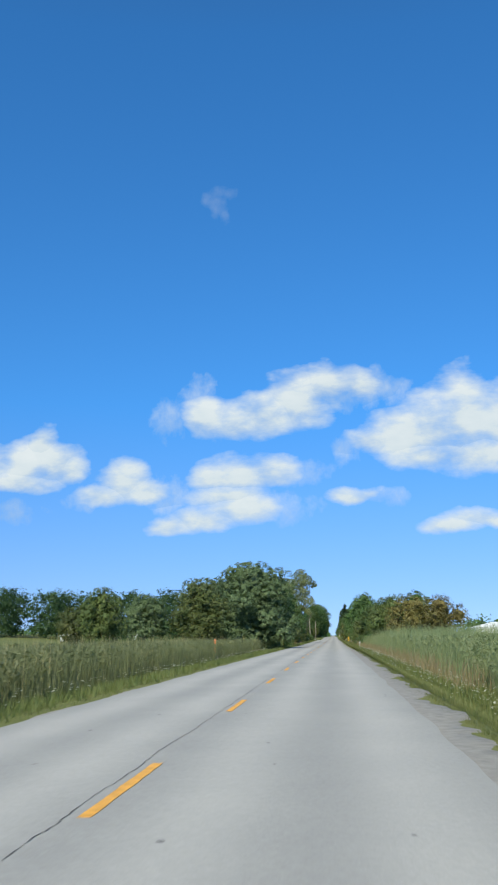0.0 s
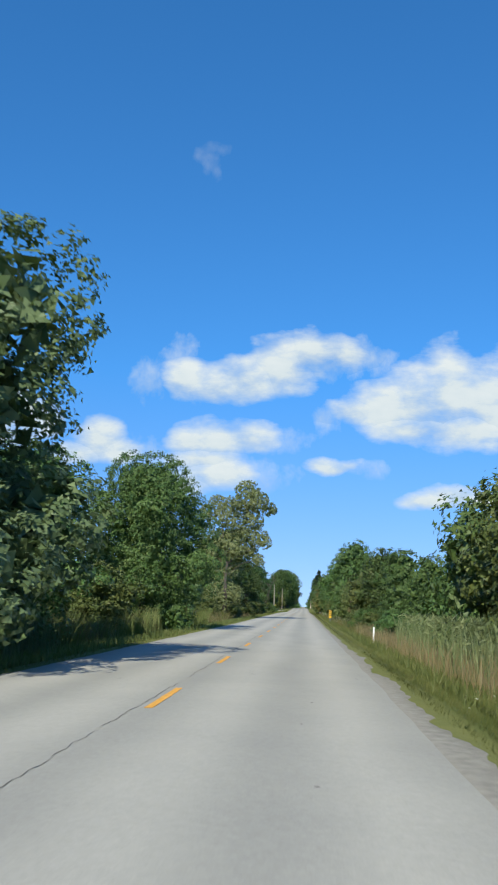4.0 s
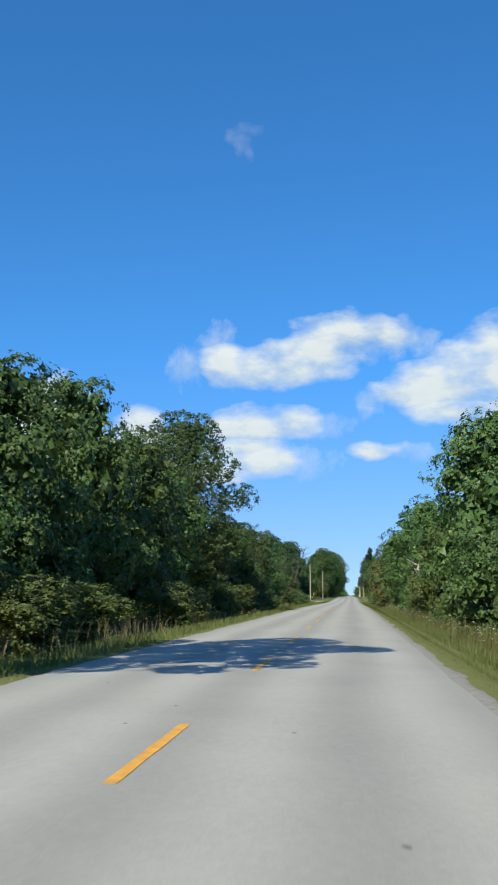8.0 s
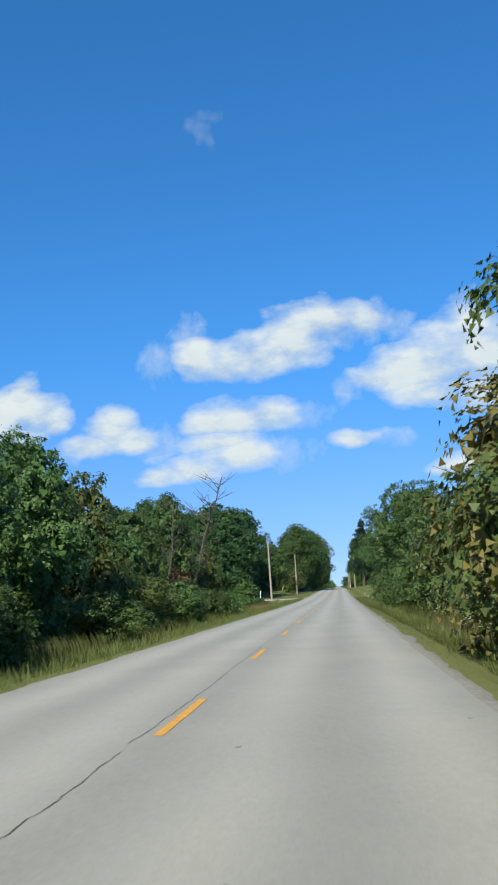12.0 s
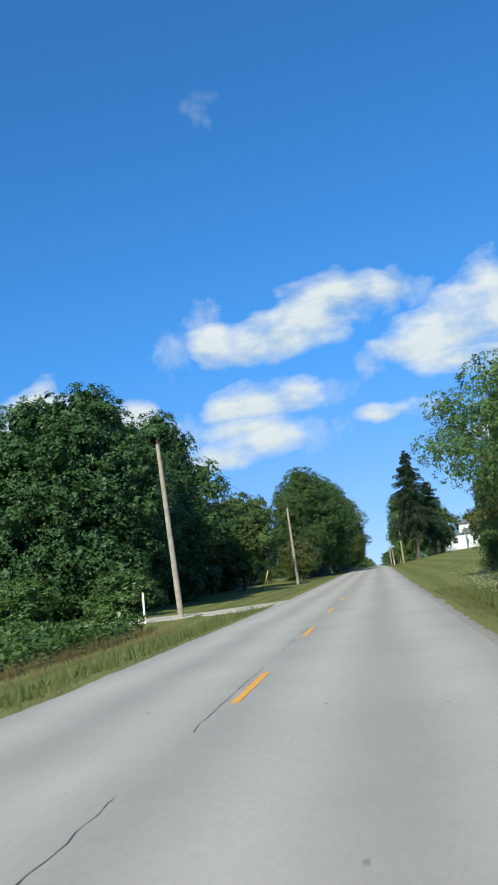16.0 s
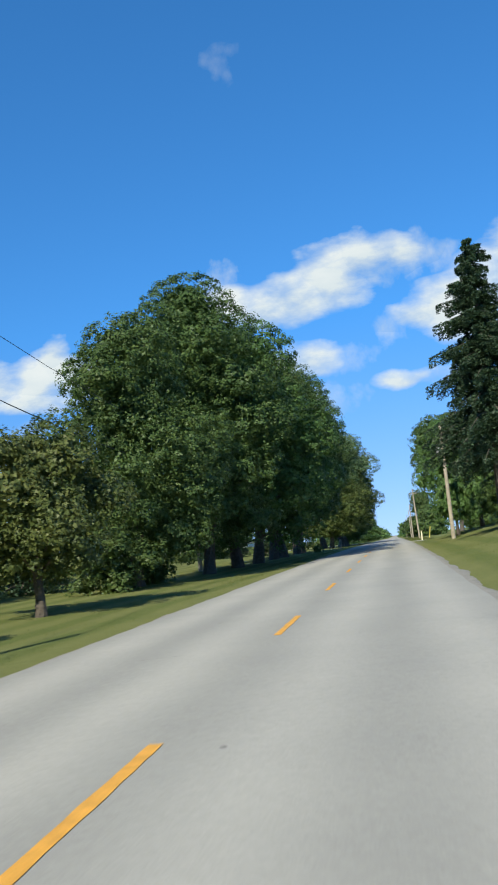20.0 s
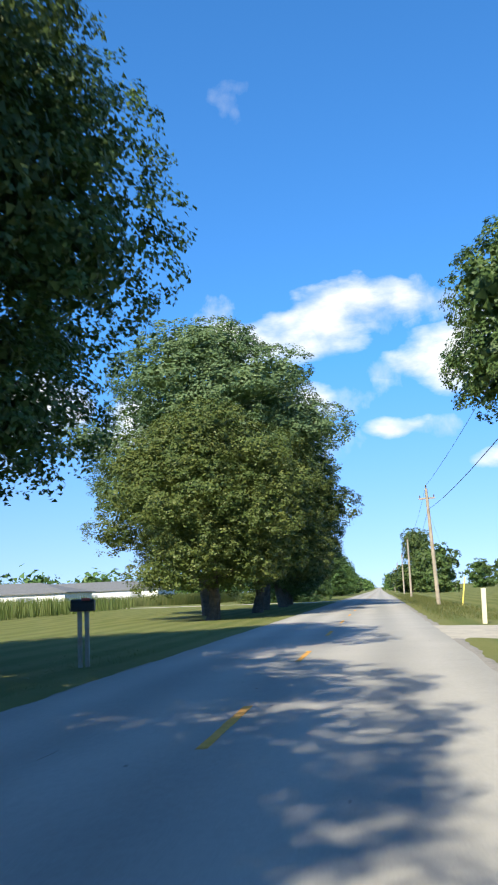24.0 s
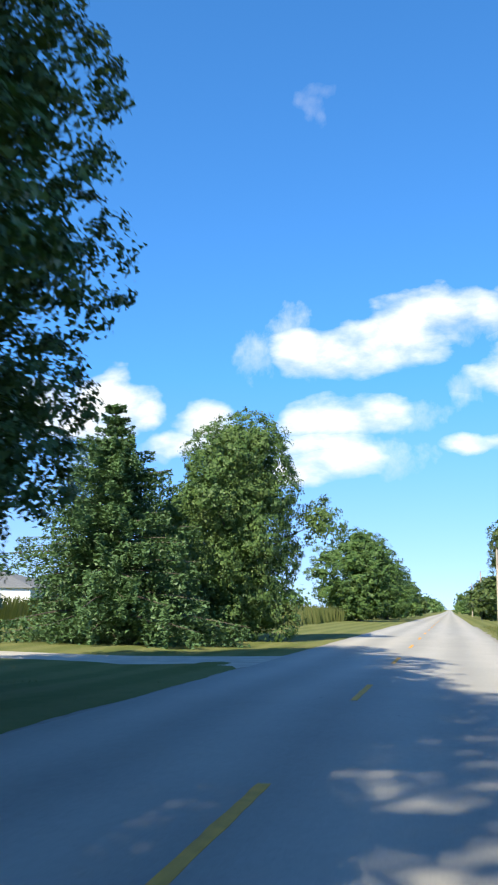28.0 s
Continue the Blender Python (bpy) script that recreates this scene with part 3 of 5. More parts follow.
def cloud_material():
    m = bpy.data.materials.new("cloud_sky")
    nt, N, L = nodes_of(m)
    N.remove(N["Principled BSDF"])
    v = mapped(nt)
    w1 = N.new("ShaderNodeTexNoise")
    w1.inputs["Scale"].default_value, w1.inputs["Detail"].default_value = 0.0052, 5
    L.new(v, w1.inputs["Vector"])
    off = N.new("ShaderNodeVectorMath")
    off.operation = "MULTIPLY_ADD"
    L.new(w1.outputs["Color"], off.inputs[0])
    off.inputs[1].default_value, off.inputs[2].default_value = (120, 0, 90), (-60, 0, -45)
    add = N.new("ShaderNodeVectorMath")
    L.new(off.outputs[0], add.inputs[0])
    L.new(v, add.inputs[1])
    sep = N.new("ShaderNodeSeparateXYZ")
    L.new(add.outputs[0], sep.inputs[0])

    def puffs(items):
        best, up = None, None
        for cx, cz, rx, rz in items:
            a = link_math(nt, "MULTIPLY", link_math(nt, "SUBTRACT", sep.outputs[0], cx), 0.84 / rx)
            b = link_math(nt, "MULTIPLY", link_math(nt, "SUBTRACT", sep.outputs[2], cz + 34), 0.80 / rz)
            d = link_math(nt, "SUBTRACT", 1.0, link_math(nt, "ADD", link_math(nt, "MULTIPLY", a, a), link_math(nt, "MULTIPLY", b, b)))
            if best is None:
                best, up = d, b
            else:
                gt = link_math(nt, "GREATER_THAN", d, best)
                up = link_math(nt, "ADD", link_math(nt, "MULTIPLY", b, gt), link_math(nt, "MULTIPLY", up, link_math(nt, "SUBTRACT", 1.0, gt)))
                best = link_math(nt, "SMOOTH_MAX", best, d, 0.7)
        return best, up

    body, up = puffs(CLOUDS)
    wisp, _ = puffs(WISPS)
    fbm = noise_tex(nt, mapped(nt, (0.62, 1, 1.25)), 0.0068, 8, 0.56)
    fine = link_math(nt, "MULTIPLY", link_math(nt, "SUBTRACT", fbm, 0.5), 2.3)
    den = link_math(nt, "ADD", link_math(nt, "MULTIPLY", body, 1.75), link_math(nt, "MULTIPLY", fine, 1.75))
    den = link_math(nt, "MULTIPLY", link_math(nt, "SUBTRACT", den, 0.02), 0.56, clamp=True)
    torn = noise_tex(nt, mapped(nt, (1.0, 1, 0.8)), 0.011, 6, 0.6)
    torn = link_math(nt, "MULTIPLY", link_math(nt, "SUBTRACT", torn, 0.53), 3.6)
    fringe, _ = puffs(FRINGE)
    thin = link_math(nt, "MULTIPLY", link_math(nt, "MULTIPLY", link_math(nt, "ADD", wisp, torn), 0.5, clamp=True), 0.21)
    frayed = link_math(nt, "MULTIPLY", link_math(nt, "MULTIPLY", link_math(nt, "ADD", fringe, torn), 0.55, clamp=True), 0.62)
    den = link_math(nt, "MAXIMUM", den, link_math(nt, "MAXIMUM", thin, frayed))
    den = link_math(nt, "MULTIPLY", den, 0.93)
    shade = link_math(nt, "ADD", link_math(nt, "MULTIPLY", up, 0.20), link_math(nt, "ADD", link_math(nt, "MULTIPLY", fbm, 0.9), 0.16), clamp=True)
    col = ramp(nt, shade, [(0.30, (0.58, 0.68, 0.76)), (0.62, (0.84, 0.90, 0.92)), (0.85, (0.95, 0.98, 0.97))])
    em, tr, mx = N.new("ShaderNodeEmission"), N.new("ShaderNodeBsdfTransparent"), N.new("ShaderNodeMixShader")
    L.new(col, em.inputs["Color"])
    em.inputs["Strength"].default_value = 0.80
    L.new(den, mx.inputs[0])
    L.new(tr.outputs[0], mx.inputs[1])
    L.new(em.outputs[0], mx.inputs[2])
    L.new(mx.outputs[0], N["Material Output"].inputs["Surface"])
    return m


cb = new("backdrop", mesh_of("backdrop", [(-2800, 4400, 120), (2800, 4400, 120), (2800, 4400, 2700), (-2800, 4400, 2700)], [(0, 1, 2, 3)], cloud_material()))
tagged(cb, "small white fair-weather clouds in a blue sky", "sky", kind="structure")
cb.visible_shadow = False


# ---- trees ----
def leaf_quads(rng, pos, nrm, size, aspect=0.62):
    """Small pointed leaves, each turned its own way."""
    n = len(pos)
    nrm = nrm / np.maximum(np.linalg.norm(nrm, axis=1, keepdims=True), 1e-6)
    rnd = rng.normal(size=(n, 3))
    t = np.cross(nrm, rnd)
    t /= np.maximum(np.linalg.norm(t, axis=1, keepdims=True), 1e-6)
    b = np.cross(nrm, t)
    s = (size * rng.uniform(0.6, 1.35, n))[:, None]
    bend = nrm * s * rng.uniform(-0.25, 0.05, n)[:, None]
    return np.stack([pos - t * s * 0.5 + bend, pos + b * s * aspect * 0.9, pos + t * s * 0.5 + bend], 1)


def lobed_crown(rng, lobes, n_leaves, size, flat=0.75, up=0.55, fill=0.22, turn=True):
    """Leaves in small clumps on the shells of the lobes (centre, radius), thick outside and thin inside."""
    c = np.array([l[:3] for l in lobes])
    r = np.array([l[3] for l in lobes])
    n_twigs = max(8, n_leaves // 9)
    pick = rng.choice(len(lobes), n_twigs, p=r ** 2 / np.sum(r ** 2))
    d = rng.normal(size=(n_twigs, 3))
    d /= np.linalg.norm(d, axis=1, keepdims=True)
    # most twigs point away from the heart of the crown
    out = c[pick] - np.array([c[:, 0].mean(), c[:, 1].mean(), c[:, 2].mean() - 0.1 * np.ptp(c[:, 2])])
    out /= np.maximum(np.linalg.norm(out, axis=1, keepdims=True), 1e-6)
    dot = np.sum(d * out, 1)
    if turn:
        d = np.where(((dot < -0.1) & (rng.random(n_twigs) < 0.8))[:, None], d - 2 * dot[:, None] * out, d)
    rad = r[pick] * np.where(rng.random(n_twigs) < fill, rng.uniform(0.3, 0.9, n_twigs), rng.normal(0.98, 0.10, n_twigs))
    tw = c[pick] + d * rad[:, None] * np.array([1, 1, flat])
    k = rng.integers(0, n_twigs, n_leaves)
    p = tw[k] + rng.normal(size=(n_leaves, 3)) * size * 0.85 * np.array([1, 1, 0.75])
    nr = d[k] * 0.9 + np.array([0, 0, up]) + rng.normal(size=(n_leaves, 3)) * 0.42
    return leaf_quads(rng, p, nr, np.full(n_leaves, size), 0.78)


def clumped_crown(rng, boughs, n_leaves, size, core=1.0, gaps=0.1, per=28):
    """Leaves in rounded clumps on the outside of the boughs (centre, radius), and a shaded mass of leaves within."""
    boughs = np.array(boughs)
    c, r = boughs[:, :3], boughs[:, 3]
    n_try = int(n_leaves / per * 2.4)
    pick = rng.choice(len(r), n_try, p=r ** 2 / np.sum(r ** 2))
    d = rng.normal(size=(n_try, 3))
    d /= np.linalg.norm(d, axis=1, keepdims=True)
    p = c[pick] + d * (r[pick] * rng.uniform(0.88, 1.07, n_try))[:, None] * np.array([1, 1, 0.88])
    inside = np.linalg.norm(p[:, None] - c[None], axis=2) / r[None]
    inside[np.arange(n_try), pick] = 9
    keep = (inside.min(1) > 0.84) & ((d[:, 2] > -0.7) | (rng.random(n_try) < 0.4)) & (rng.random(n_try) > gaps)
    area = keep.mean() * np.sum(4 * math.pi * r ** 2) / (1 - gaps)
    ids = np.nonzero(keep)[0][:max(12, n_leaves // per)]
    p, d = p[ids], d[ids]
    rad = min(0.9, math.sqrt(1.3 * area / (math.pi * len(ids)))) * rng.uniform(0.65, 1.35, len(ids))
    k = rng.integers(0, len(ids), n_leaves)
    e = d[k] * 0.7 + np.array([0, 0, 0.32]) + rng.normal(size=(n_leaves, 3)) * 0.62
    e /= np.linalg.norm(e, axis=1, keepdims=True)
    q = p[k] + e * (rad[k] * rng.uniform(0.5, 1.12, n_leaves))[:, None] * np.array([1, 1, 0.8])
    nr = e * 0.9 + d[k] * 0.35 + np.array([0, 0, 0.3]) + rng.normal(size=(n_leaves, 3)) * 0.33
    leaves = leaf_quads(rng, q, nr, np.full(n_leaves, size), 0.8)
    if core:
        big = min(max((0.10 if size < 0.135 else 0.34) * float(r.mean()), size * (1.6 if size < 0.135 else 2.1)), 0.6)
        n = int(core * 1.25 * np.sum(4 * math.pi * (0.7 * r) ** 2) / (0.36 * big ** 2))
        j = rng.choice(len(r), n, p=r ** 2 / np.sum(r ** 2))
        e = rng.normal(size=(n, 3))
        e /= np.linalg.norm(e, axis=1, keepdims=True)
        q = c[j] + e * (r[j] * rng.uniform(0.3, 0.74, n))[:, None] * np.array([1, 1, 0.88])
        leaves = np.concatenate([leaves, leaf_quads(rng, q, e + rng.normal(size=(n, 3)) * 0.5, np.full(n, big), 0.8)])
    return leaves


def bough_lobes(rng, h, w, base, n, shape, rel):
    """Bough centres and radii under a crown outline; shape(u) gives the half width from 0 (base) to 1 (top)."""
    out = []
    for i in range(n):
        u = min(0.98, (i + 0.15 + 0.7 * rng.random()) / n)
        R = shape(u) * w
        k = min(rel * w * rng.uniform(0.72, 1.28), R * 0.95 + 0.15)
        a = i * 2.39996 + rng.uniform(-0.45, 0.45)
        rad = max(R - k * 0.9, 0) * (1.0 if rng.random() < 0.8 else rng.uniform(0.2, 0.7)) * rng.uniform(0.74, 1.16)
        z = min(max(base + (h - base) * u, base + k * 0.55), h - k * 0.86)
        out.append((math.cos(a) * rad, math.sin(a) * rad, z, k))
    for i in range(max(2, n // 5)):
        u = 0.18 + 0.62 * (i + 0.5) / max(2, n // 5)
        k = shape(u) * w * 0.55
        out.append((rng.uniform(-0.1, 0.1) * w, rng.uniform(-0.1, 0.1) * w, base + (h - base) * u, min(k, (h - base) * 0.3)))
    return out


def trunk_and_limbs(rng, tree, h, r0, fork, lobes, n_limbs, bark=None):
    bark = bark or M_BARK
    bm = bmesh.new()
    top = h * 0.8
    pts = [Vector((0, 0, -0.3)), Vector((0, 0, 0.05))]
    rad = [r0 * 1.55, r0 * 1.35]
    x = y = 0.0
    for i in range(1, 9):
        u = i / 8
        x += rng.uniform(-0.02, 0.02) * h
        y += rng.uniform(-0.02, 0.02) * h
        pts.append(Vector((x, y, top * u)))
        rad.append(r0 * (1 - u) ** 0.75 + 0.02)
    tube_into(bm, pts, rad, 9)
    part("trunk", bm, bark, tree)
    near = sorted(range(len(lobes)), key=lambda k: lobes[k][2])
    step = max(1, len(near) // n_limbs)
    for k in near[::step][:n_limbs]:
        c = Vector(lobes[k][:3])
        z0 = max(fork * 0.85, min(c.z - (c.xy.length) * 0.55, top * 0.85))
        u = z0 / top
        i = min(int(u * 8), 7)
        s = pts[i + 1].lerp(pts[min(i + 2, 9)], u * 8 - i)
        mid = s.lerp(c, 0.5) + Vector((rng.uniform(-0.3, 0.3), rng.uniform(-0.3, 0.3), rng.uniform(0.0, 0.5)))
        rr = r0 * 0.42 * (1 - u * 0.55)
        bm = tube_into(bmesh.new(), [s, mid, c, c + (c - s).normalized() * lobes[k][3] * 0.6], [rr, rr * 0.6, rr * 0.3, 0.012], 6)
        part("limb", bm, bark, tree)


ROUND = lambda u: (math.sin(math.pi * (0.13 + 0.80 * u))) ** 0.75
RISING = lambda u: (0.36 + 0.64 * min(1.0, u / 0.42)) * (1 - max(0.0, u - 0.25) ** 2.2 * 1.85) ** 0.6
LOOSE = lambda u: (0.62 + 0.5 * math.sin(math.pi * min(1.0, 0.05 + u))) * (1 - u ** 5) ** 0.5
OVAL = lambda u: (math.sin(math.pi * (0.10 + 0.86 * u))) ** 0.6 * (1 - 0.25 * u)
SPREAD = lambda u: min(1.0, 0.72 + u * 0.9) * (1 - u ** 3.2) ** 0.55
DOME = lambda u: (0.55 + 0.45 * min(1.0, u / 0.3)) * (1 - max(0.0, u - 0.1) ** 2.6) ** 0.6
COLUMN = lambda u: (0.55 + 0.6 * math.sin(math.pi * u)) * (1 - u ** 4) ** 0.5

KINDS = {
    # h, w, base, boughs, bough radius over w, leaves, leaf size, outline, trunk, limbs, leaf
    "maple": (15, 5.6, 1.4, 34, 0.30, 74000, 0.128, SPREAD, 0.27, 12, L_MAPLE),
    "oak": (19, 5.6, 2.2, 36, 0.32, 74000, 0.128, OVAL, 0.28, 12, L_MAPLE),
    "high_maple": (15, 7.0, 3.2, 36, 0.28, 92000, 0.122, DOME, 0.36, 14, L_MAPLE),
    "arch_maple": (16, 7.6, 4.6, 36, 0.27, 92000, 0.122, DOME, 0.36, 16, L_MAPLE),
    "open_tree": (15, 5.4, 1.2, 32, 0.27, 58000, 0.125, OVAL, 0.24, 14, L_MAPLE),
    "tall_maple": (18, 7.2, 10.2, 26, 0.27, 44000, 0.16, SPREAD, 0.3, 10, L_MAPLE),
    "lawn_maple": (9, 4.0, 1.3, 26, 0.32, 26000, 0.15, ROUND, 0.17, 9, L_HEDGE),
    "wood_back": (16.5, 4.8, 0.2, 22, 0.36, 4200, 0.50, COLUMN, 0.25, 3, L_WOOD),
    "low_maple": (16, 4.8, 1.1, 32, 0.32, 78000, 0.122, DOME, 0.3, 12, L_MAPLE),
    "near_broad": (10, 4.8, 0.4, 30, 0.27, 66000, 0.105, ROUND, 0.22, 12, L_HEDGE),
    "limb_tree": (11.5, 5.4, 4.6, 26, 0.20, 30000, 0.115, LOOSE, 0.2, 12, L_HEDGE),
    "wood": (16.5, 4.8, 0.2, 30, 0.30, 27000, 0.20, COLUMN, 0.25, 6, L_WOOD),
    "ash": (19, 5.8, 3.4, 34, 0.30, 74000, 0.125, RISING, 0.27, 12, L_GREY),
    "turning_maple": (13.5, 5.6, 2.0, 34, 0.29, 78000, 0.118, SPREAD, 0.27, 12, L_TURN),
    "broad": (11, 4.6, 0.6, 24, 0.32, 20000, 0.19, ROUND, 0.22, 10, L_HEDGE),
    "broad_grey": (10, 5.2, 0.2, 28, 0.29, 52000, 0.135, ROUND, 0.22, 10, L_GREY),
    "hedge": (9, 3.8, 0.1, 19, 0.35, 15000, 0.17, OVAL, 0.13, 6, L_HEDGE),
    "hedge_dark": (9, 3.8, 0.1, 19, 0.35, 15000, 0.17, ROUND, 0.13, 6, L_MAPLE),
    "hedge_olive": (7, 3.4, 0.1, 17, 0.34, 13000, 0.155, ROUND, 0.10, 5, L_OLIVE),
    "back": (8, 3.8, 0.0, 14, 0.40, 2600, 0.36, ROUND, 0.12, 3, L_HEDGE),
    "poplar": (15.5, 3.7, 4.2, 34, 0.25, 52000, 0.145, LOOSE, 0.22, 18, L_POPLAR),
    "shrub": (4.5, 2.6, 0.0, 14, 0.33, 6000, 0.14, ROUND, 0.05, 5, L_HEDGE),
    "shrub_olive": (4.0, 2.4, 0.0, 14, 0.33, 6000, 0.135, ROUND, 0.05, 5, L_OLIVE),
    "shrub_yellow": (4.5, 2.4, 0.0, 14, 0.33, 6000, 0.135, ROUND, 0.05, 5, L_YELLOW),
    "shrub_rust": (4.5, 2.6, 0.0, 14, 0.33, 6000, 0.14, ROUND, 0.05, 5, L_RUST),
    "willow": (6, 3.0, 0.2, 20, 0.30, 12000, 0.16, ROUND, 0.13, 6, L_GREY),
    "apple": (5.4, 3.0, 1.2, 22, 0.27, 20000, 0.105, SPREAD, 0.14, 10, L_OLIVE),
    "far": (9, 4.2, 0.0, 14, 0.38, 1800, 0.55, ROUND, 0.15, 3, L_HEDGE),
}
LABELS = {
    "maple": ("large dark green maple tree on the lawn beside the road", "tree"), "oak": ("tall dark green roadside tree with a deep crown", "tree"),
    "ash": ("tall grey-green tree with silvery upper leaves", "tree"), "turning_maple": ("spreading maple turning yellow-green at the crown", "tree"),
    "broad": ("dense green broadleaf tree in the hedgerow", "tree"), "broad_grey": ("broad grey-green tree with foliage down to the ground", "tree"),
    "hedge": ("dense green tree in a hedgerow", "tree"), "hedge_dark": ("dark green tree of the thick hedgerow", "tree"),
    "hedge_olive": ("olive-green small tree in the hedgerow", "tree"), "poplar": ("tall airy poplar with pale fluttering leaves", "tree"),
    "shrub": ("green leafy shrub at the roadside", "shrub"), "shrub_olive": ("olive green shrub at the roadside", "shrub"), "shrub_yellow": ("leafy shrub turning golden yellow", "shrub"),
    "shrub_rust": ("leafy shrub turning rusty reddish brown", "shrub"), "willow": ("small silvery grey-green willow behind the reeds", "tree"),
    "apple": ("small olive-green fruit tree on the mown lawn", "tree"), "high_maple": ("large maple with high bare trunk beside the lawn", "tree"), "limb_tree": ("green tree with long limbs", "tree"), "near_broad": ("dense green roadside tree with dark foliage", "tree"), "low_maple": ("large maple with dense dark foliage near the lane", "tree"), "arch_maple": ("large maple with bare forking trunk and arching crown", "tree"), "open_tree": ("tall airy green tree with gaps in its crown", "tree"), "tall_maple": ("tall maple with boughs reaching over the road", "tree"), "wood": ("dark green tree of the dense woodlot", "tree"), "wood_back": ("dark green tree deep in the woodlot", "tree"), "lawn_maple": ("rounded green maple on the mown lawn", "tree"), "back": ("green tree at the back of the hedgerow", "tree"), "far": ("distant green tree along the road", "tree"),
}
built = {}
# the poplar's boughs: across, height, radius; one high top and one lower, and suckers at the foot
POPLAR = [(2.0, 14.1, 1.15), (3.2, 12.9, 1.1), (4.5, 12.2, 0.75), (1.7, 12.4, 1.3), (-1.4, 12.7, 0.9), (-2.4, 11.5, 0.9), (-2.9, 10.3, 0.7), (-0.3, 11.2, 1.15), (3.3, 9.1, 1.05)]
POPLAR += [(4.2, 8.5, 0.65), (1.8, 9.8, 1.3), (-2.6, 8.3, 0.9), (-0.8, 8.6, 1.2), (-1.9, 7.0, 0.75), (0.0, 6.9, 0.9), (3.6, 6.7, 0.55), (2.5, 7.6, 0.8), (1.1, 6.2, 0.7), (-0.7, 5.6, 0.6), (0.9, 7.8, 1.1), (0.6, 12.6, 0.8), (0.8, 10.7, 1.0), (2.9, 10.9, 0.95), (0.4, 5.3, 0.7), (-0.6, 3.7, 1.2), (-1.0, 1.9, 1.4), (0.6, 2.9, 1.2)]


def build_tree(kind, seed):
    h, w, base, nl, rl, leaves, size, shape, r0, limbs, mat = KINDS[kind]
    rng = np.random.default_rng(seed * 97 + len(kind) * 13)
    rr = random.Random(seed * 31 + len(kind))
    tree = new("shrub" if "shrub" in kind else "tree")
    lobes = bough_lobes(rr, h, w, base, nl, shape, rl) if kind != "poplar" else [(x, rr.uniform(-1.3, 1.3), z + 0.04 * z, r * 1.12) for x, z, r in POPLAR]
    trunk_and_limbs(rr, tree, h, r0, max(base, 0.3), lobes, limbs)
    airy = kind in ("poplar", "limb_tree", "open_tree")
    q = clumped_crown(rng, lobes, leaves, size, 0.3 if airy else 0.65 if size < 0.135 else 1.0, 0.16 if airy else 0.1, 13 if airy else 28)
    child(new("crown", fast_mesh("crown", q, 3, mat)), tree)
    label, cat = LABELS[kind]
    return tagged(tree, label, cat)


def plant(kind, x, y, h=None, w=None, rot=None, seed=None, label="", group="", dz=-0.05):
    """Sets a tree of that kind, with its height and half width in metres."""
    h0, w0 = KINDS[kind][0], KINDS[kind][1]
    seed = int(abs(x * 7 + y * 3)) % 3 if seed is None else seed
    rot = (x * 37 + y * 53) % 360 if rot is None else rot
    h = h or h0
    w = w or w0 * h / h0
    m = pose(x, y, float(land_z(x, y)) + dz, 0, 0, rot) @ Matrix.Diagonal((w / w0, w / w0, h / h0, 1))
    if (kind, seed) not in built:
        t = built[kind, seed] = build_tree(kind, seed)
        t.matrix_basis = m
    else:
        src = built[kind, seed]
        s = src.scale
        t = copy_thing(src, m @ Matrix.Diagonal((1 / s[0], 1 / s[1], 1 / s[2], 1)))
        tagged(t, *LABELS[kind])
    return tagged(t, label, "", group)


def needle_tree(name, h, w, base, tiers, per, mat, seed, droop, dens, size, label, cat="tree", bare=0.0, taper=0.8):
    """A conifer: a straight trunk and tiers of boughs hung with needle sprays."""
    rng = np.random.default_rng(seed)
    rr = random.Random(seed)
    t = new(name)
    bm = bmesh.new()
    tube_into(bm, [(0, 0, -0.3), (0, 0, 0.4), (0.05, 0, h * 0.5), (0, 0.03, h * 0.97)], [w * 0.10, w * 0.085, w * 0.05, 0.02], 10)
    part("trunk", bm, M_BARK, t)
    quads = []
    for i in range(tiers):
        u = (i + rr.random() * 0.6) / tiers
        z = base + (h - base) * u
        R = w * (1 - u) ** taper * (0.55 + 0.45 * min(1, u * 5 + 0.35))
        for k in range(per):
            a = k * 2 * math.pi / per + i * 1.1 + rr.uniform(-0.35, 0.35)
            ln = max(0.35, R * rr.uniform(0.42, 1.25))
            if rr.random() < bare:
                continue
            d = Vector((math.cos(a), math.sin(a), 0))
            z = base + (h - base) * u + rr.uniform(-0.6, 0.45) * (1 - u) * h / 18
            tip = d * ln + Vector((0, 0, z - ln * droop + 0.25 * ln * u))
            mid = d * ln * 0.5 + Vector((0, 0, z - ln * droop * 0.25))
            part("bough", tube_into(bmesh.new(), [(0, 0, z), mid, tip], [0.05 * (1 - u) + 0.012, 0.03 * (1 - u) + 0.008, 0.005], 4), M_BARK, t)
            n = int(dens * ln)
            s = rng.uniform(0.12, 1.0, n)
            p = np.array([(Vector((0, 0, z)).lerp(mid, 2 * x) if x < 0.5 else mid.lerp(tip, 2 * x - 1)) for x in s])
            side = np.array([-d.y, d.x, 0])
            sp = rng.uniform(-1, 1, n) * ln * 0.30 * (1.05 - s)
            p = p + side * sp[:, None] + np.array([0, 0, -1]) * (rng.random(n) ** 1.5 * (0.16 + 0.15 * ln))[:, None]
            nr = np.array([0, 0, 1.0]) + rng.normal(size=(n, 3)) * 0.55
            quads.append(leaf_quads(rng, p, nr, size, 0.42))
    child(new("crown", fast_mesh("crown", np.concatenate(quads), 3, mat)), t)
    return tagged(t, label, cat)


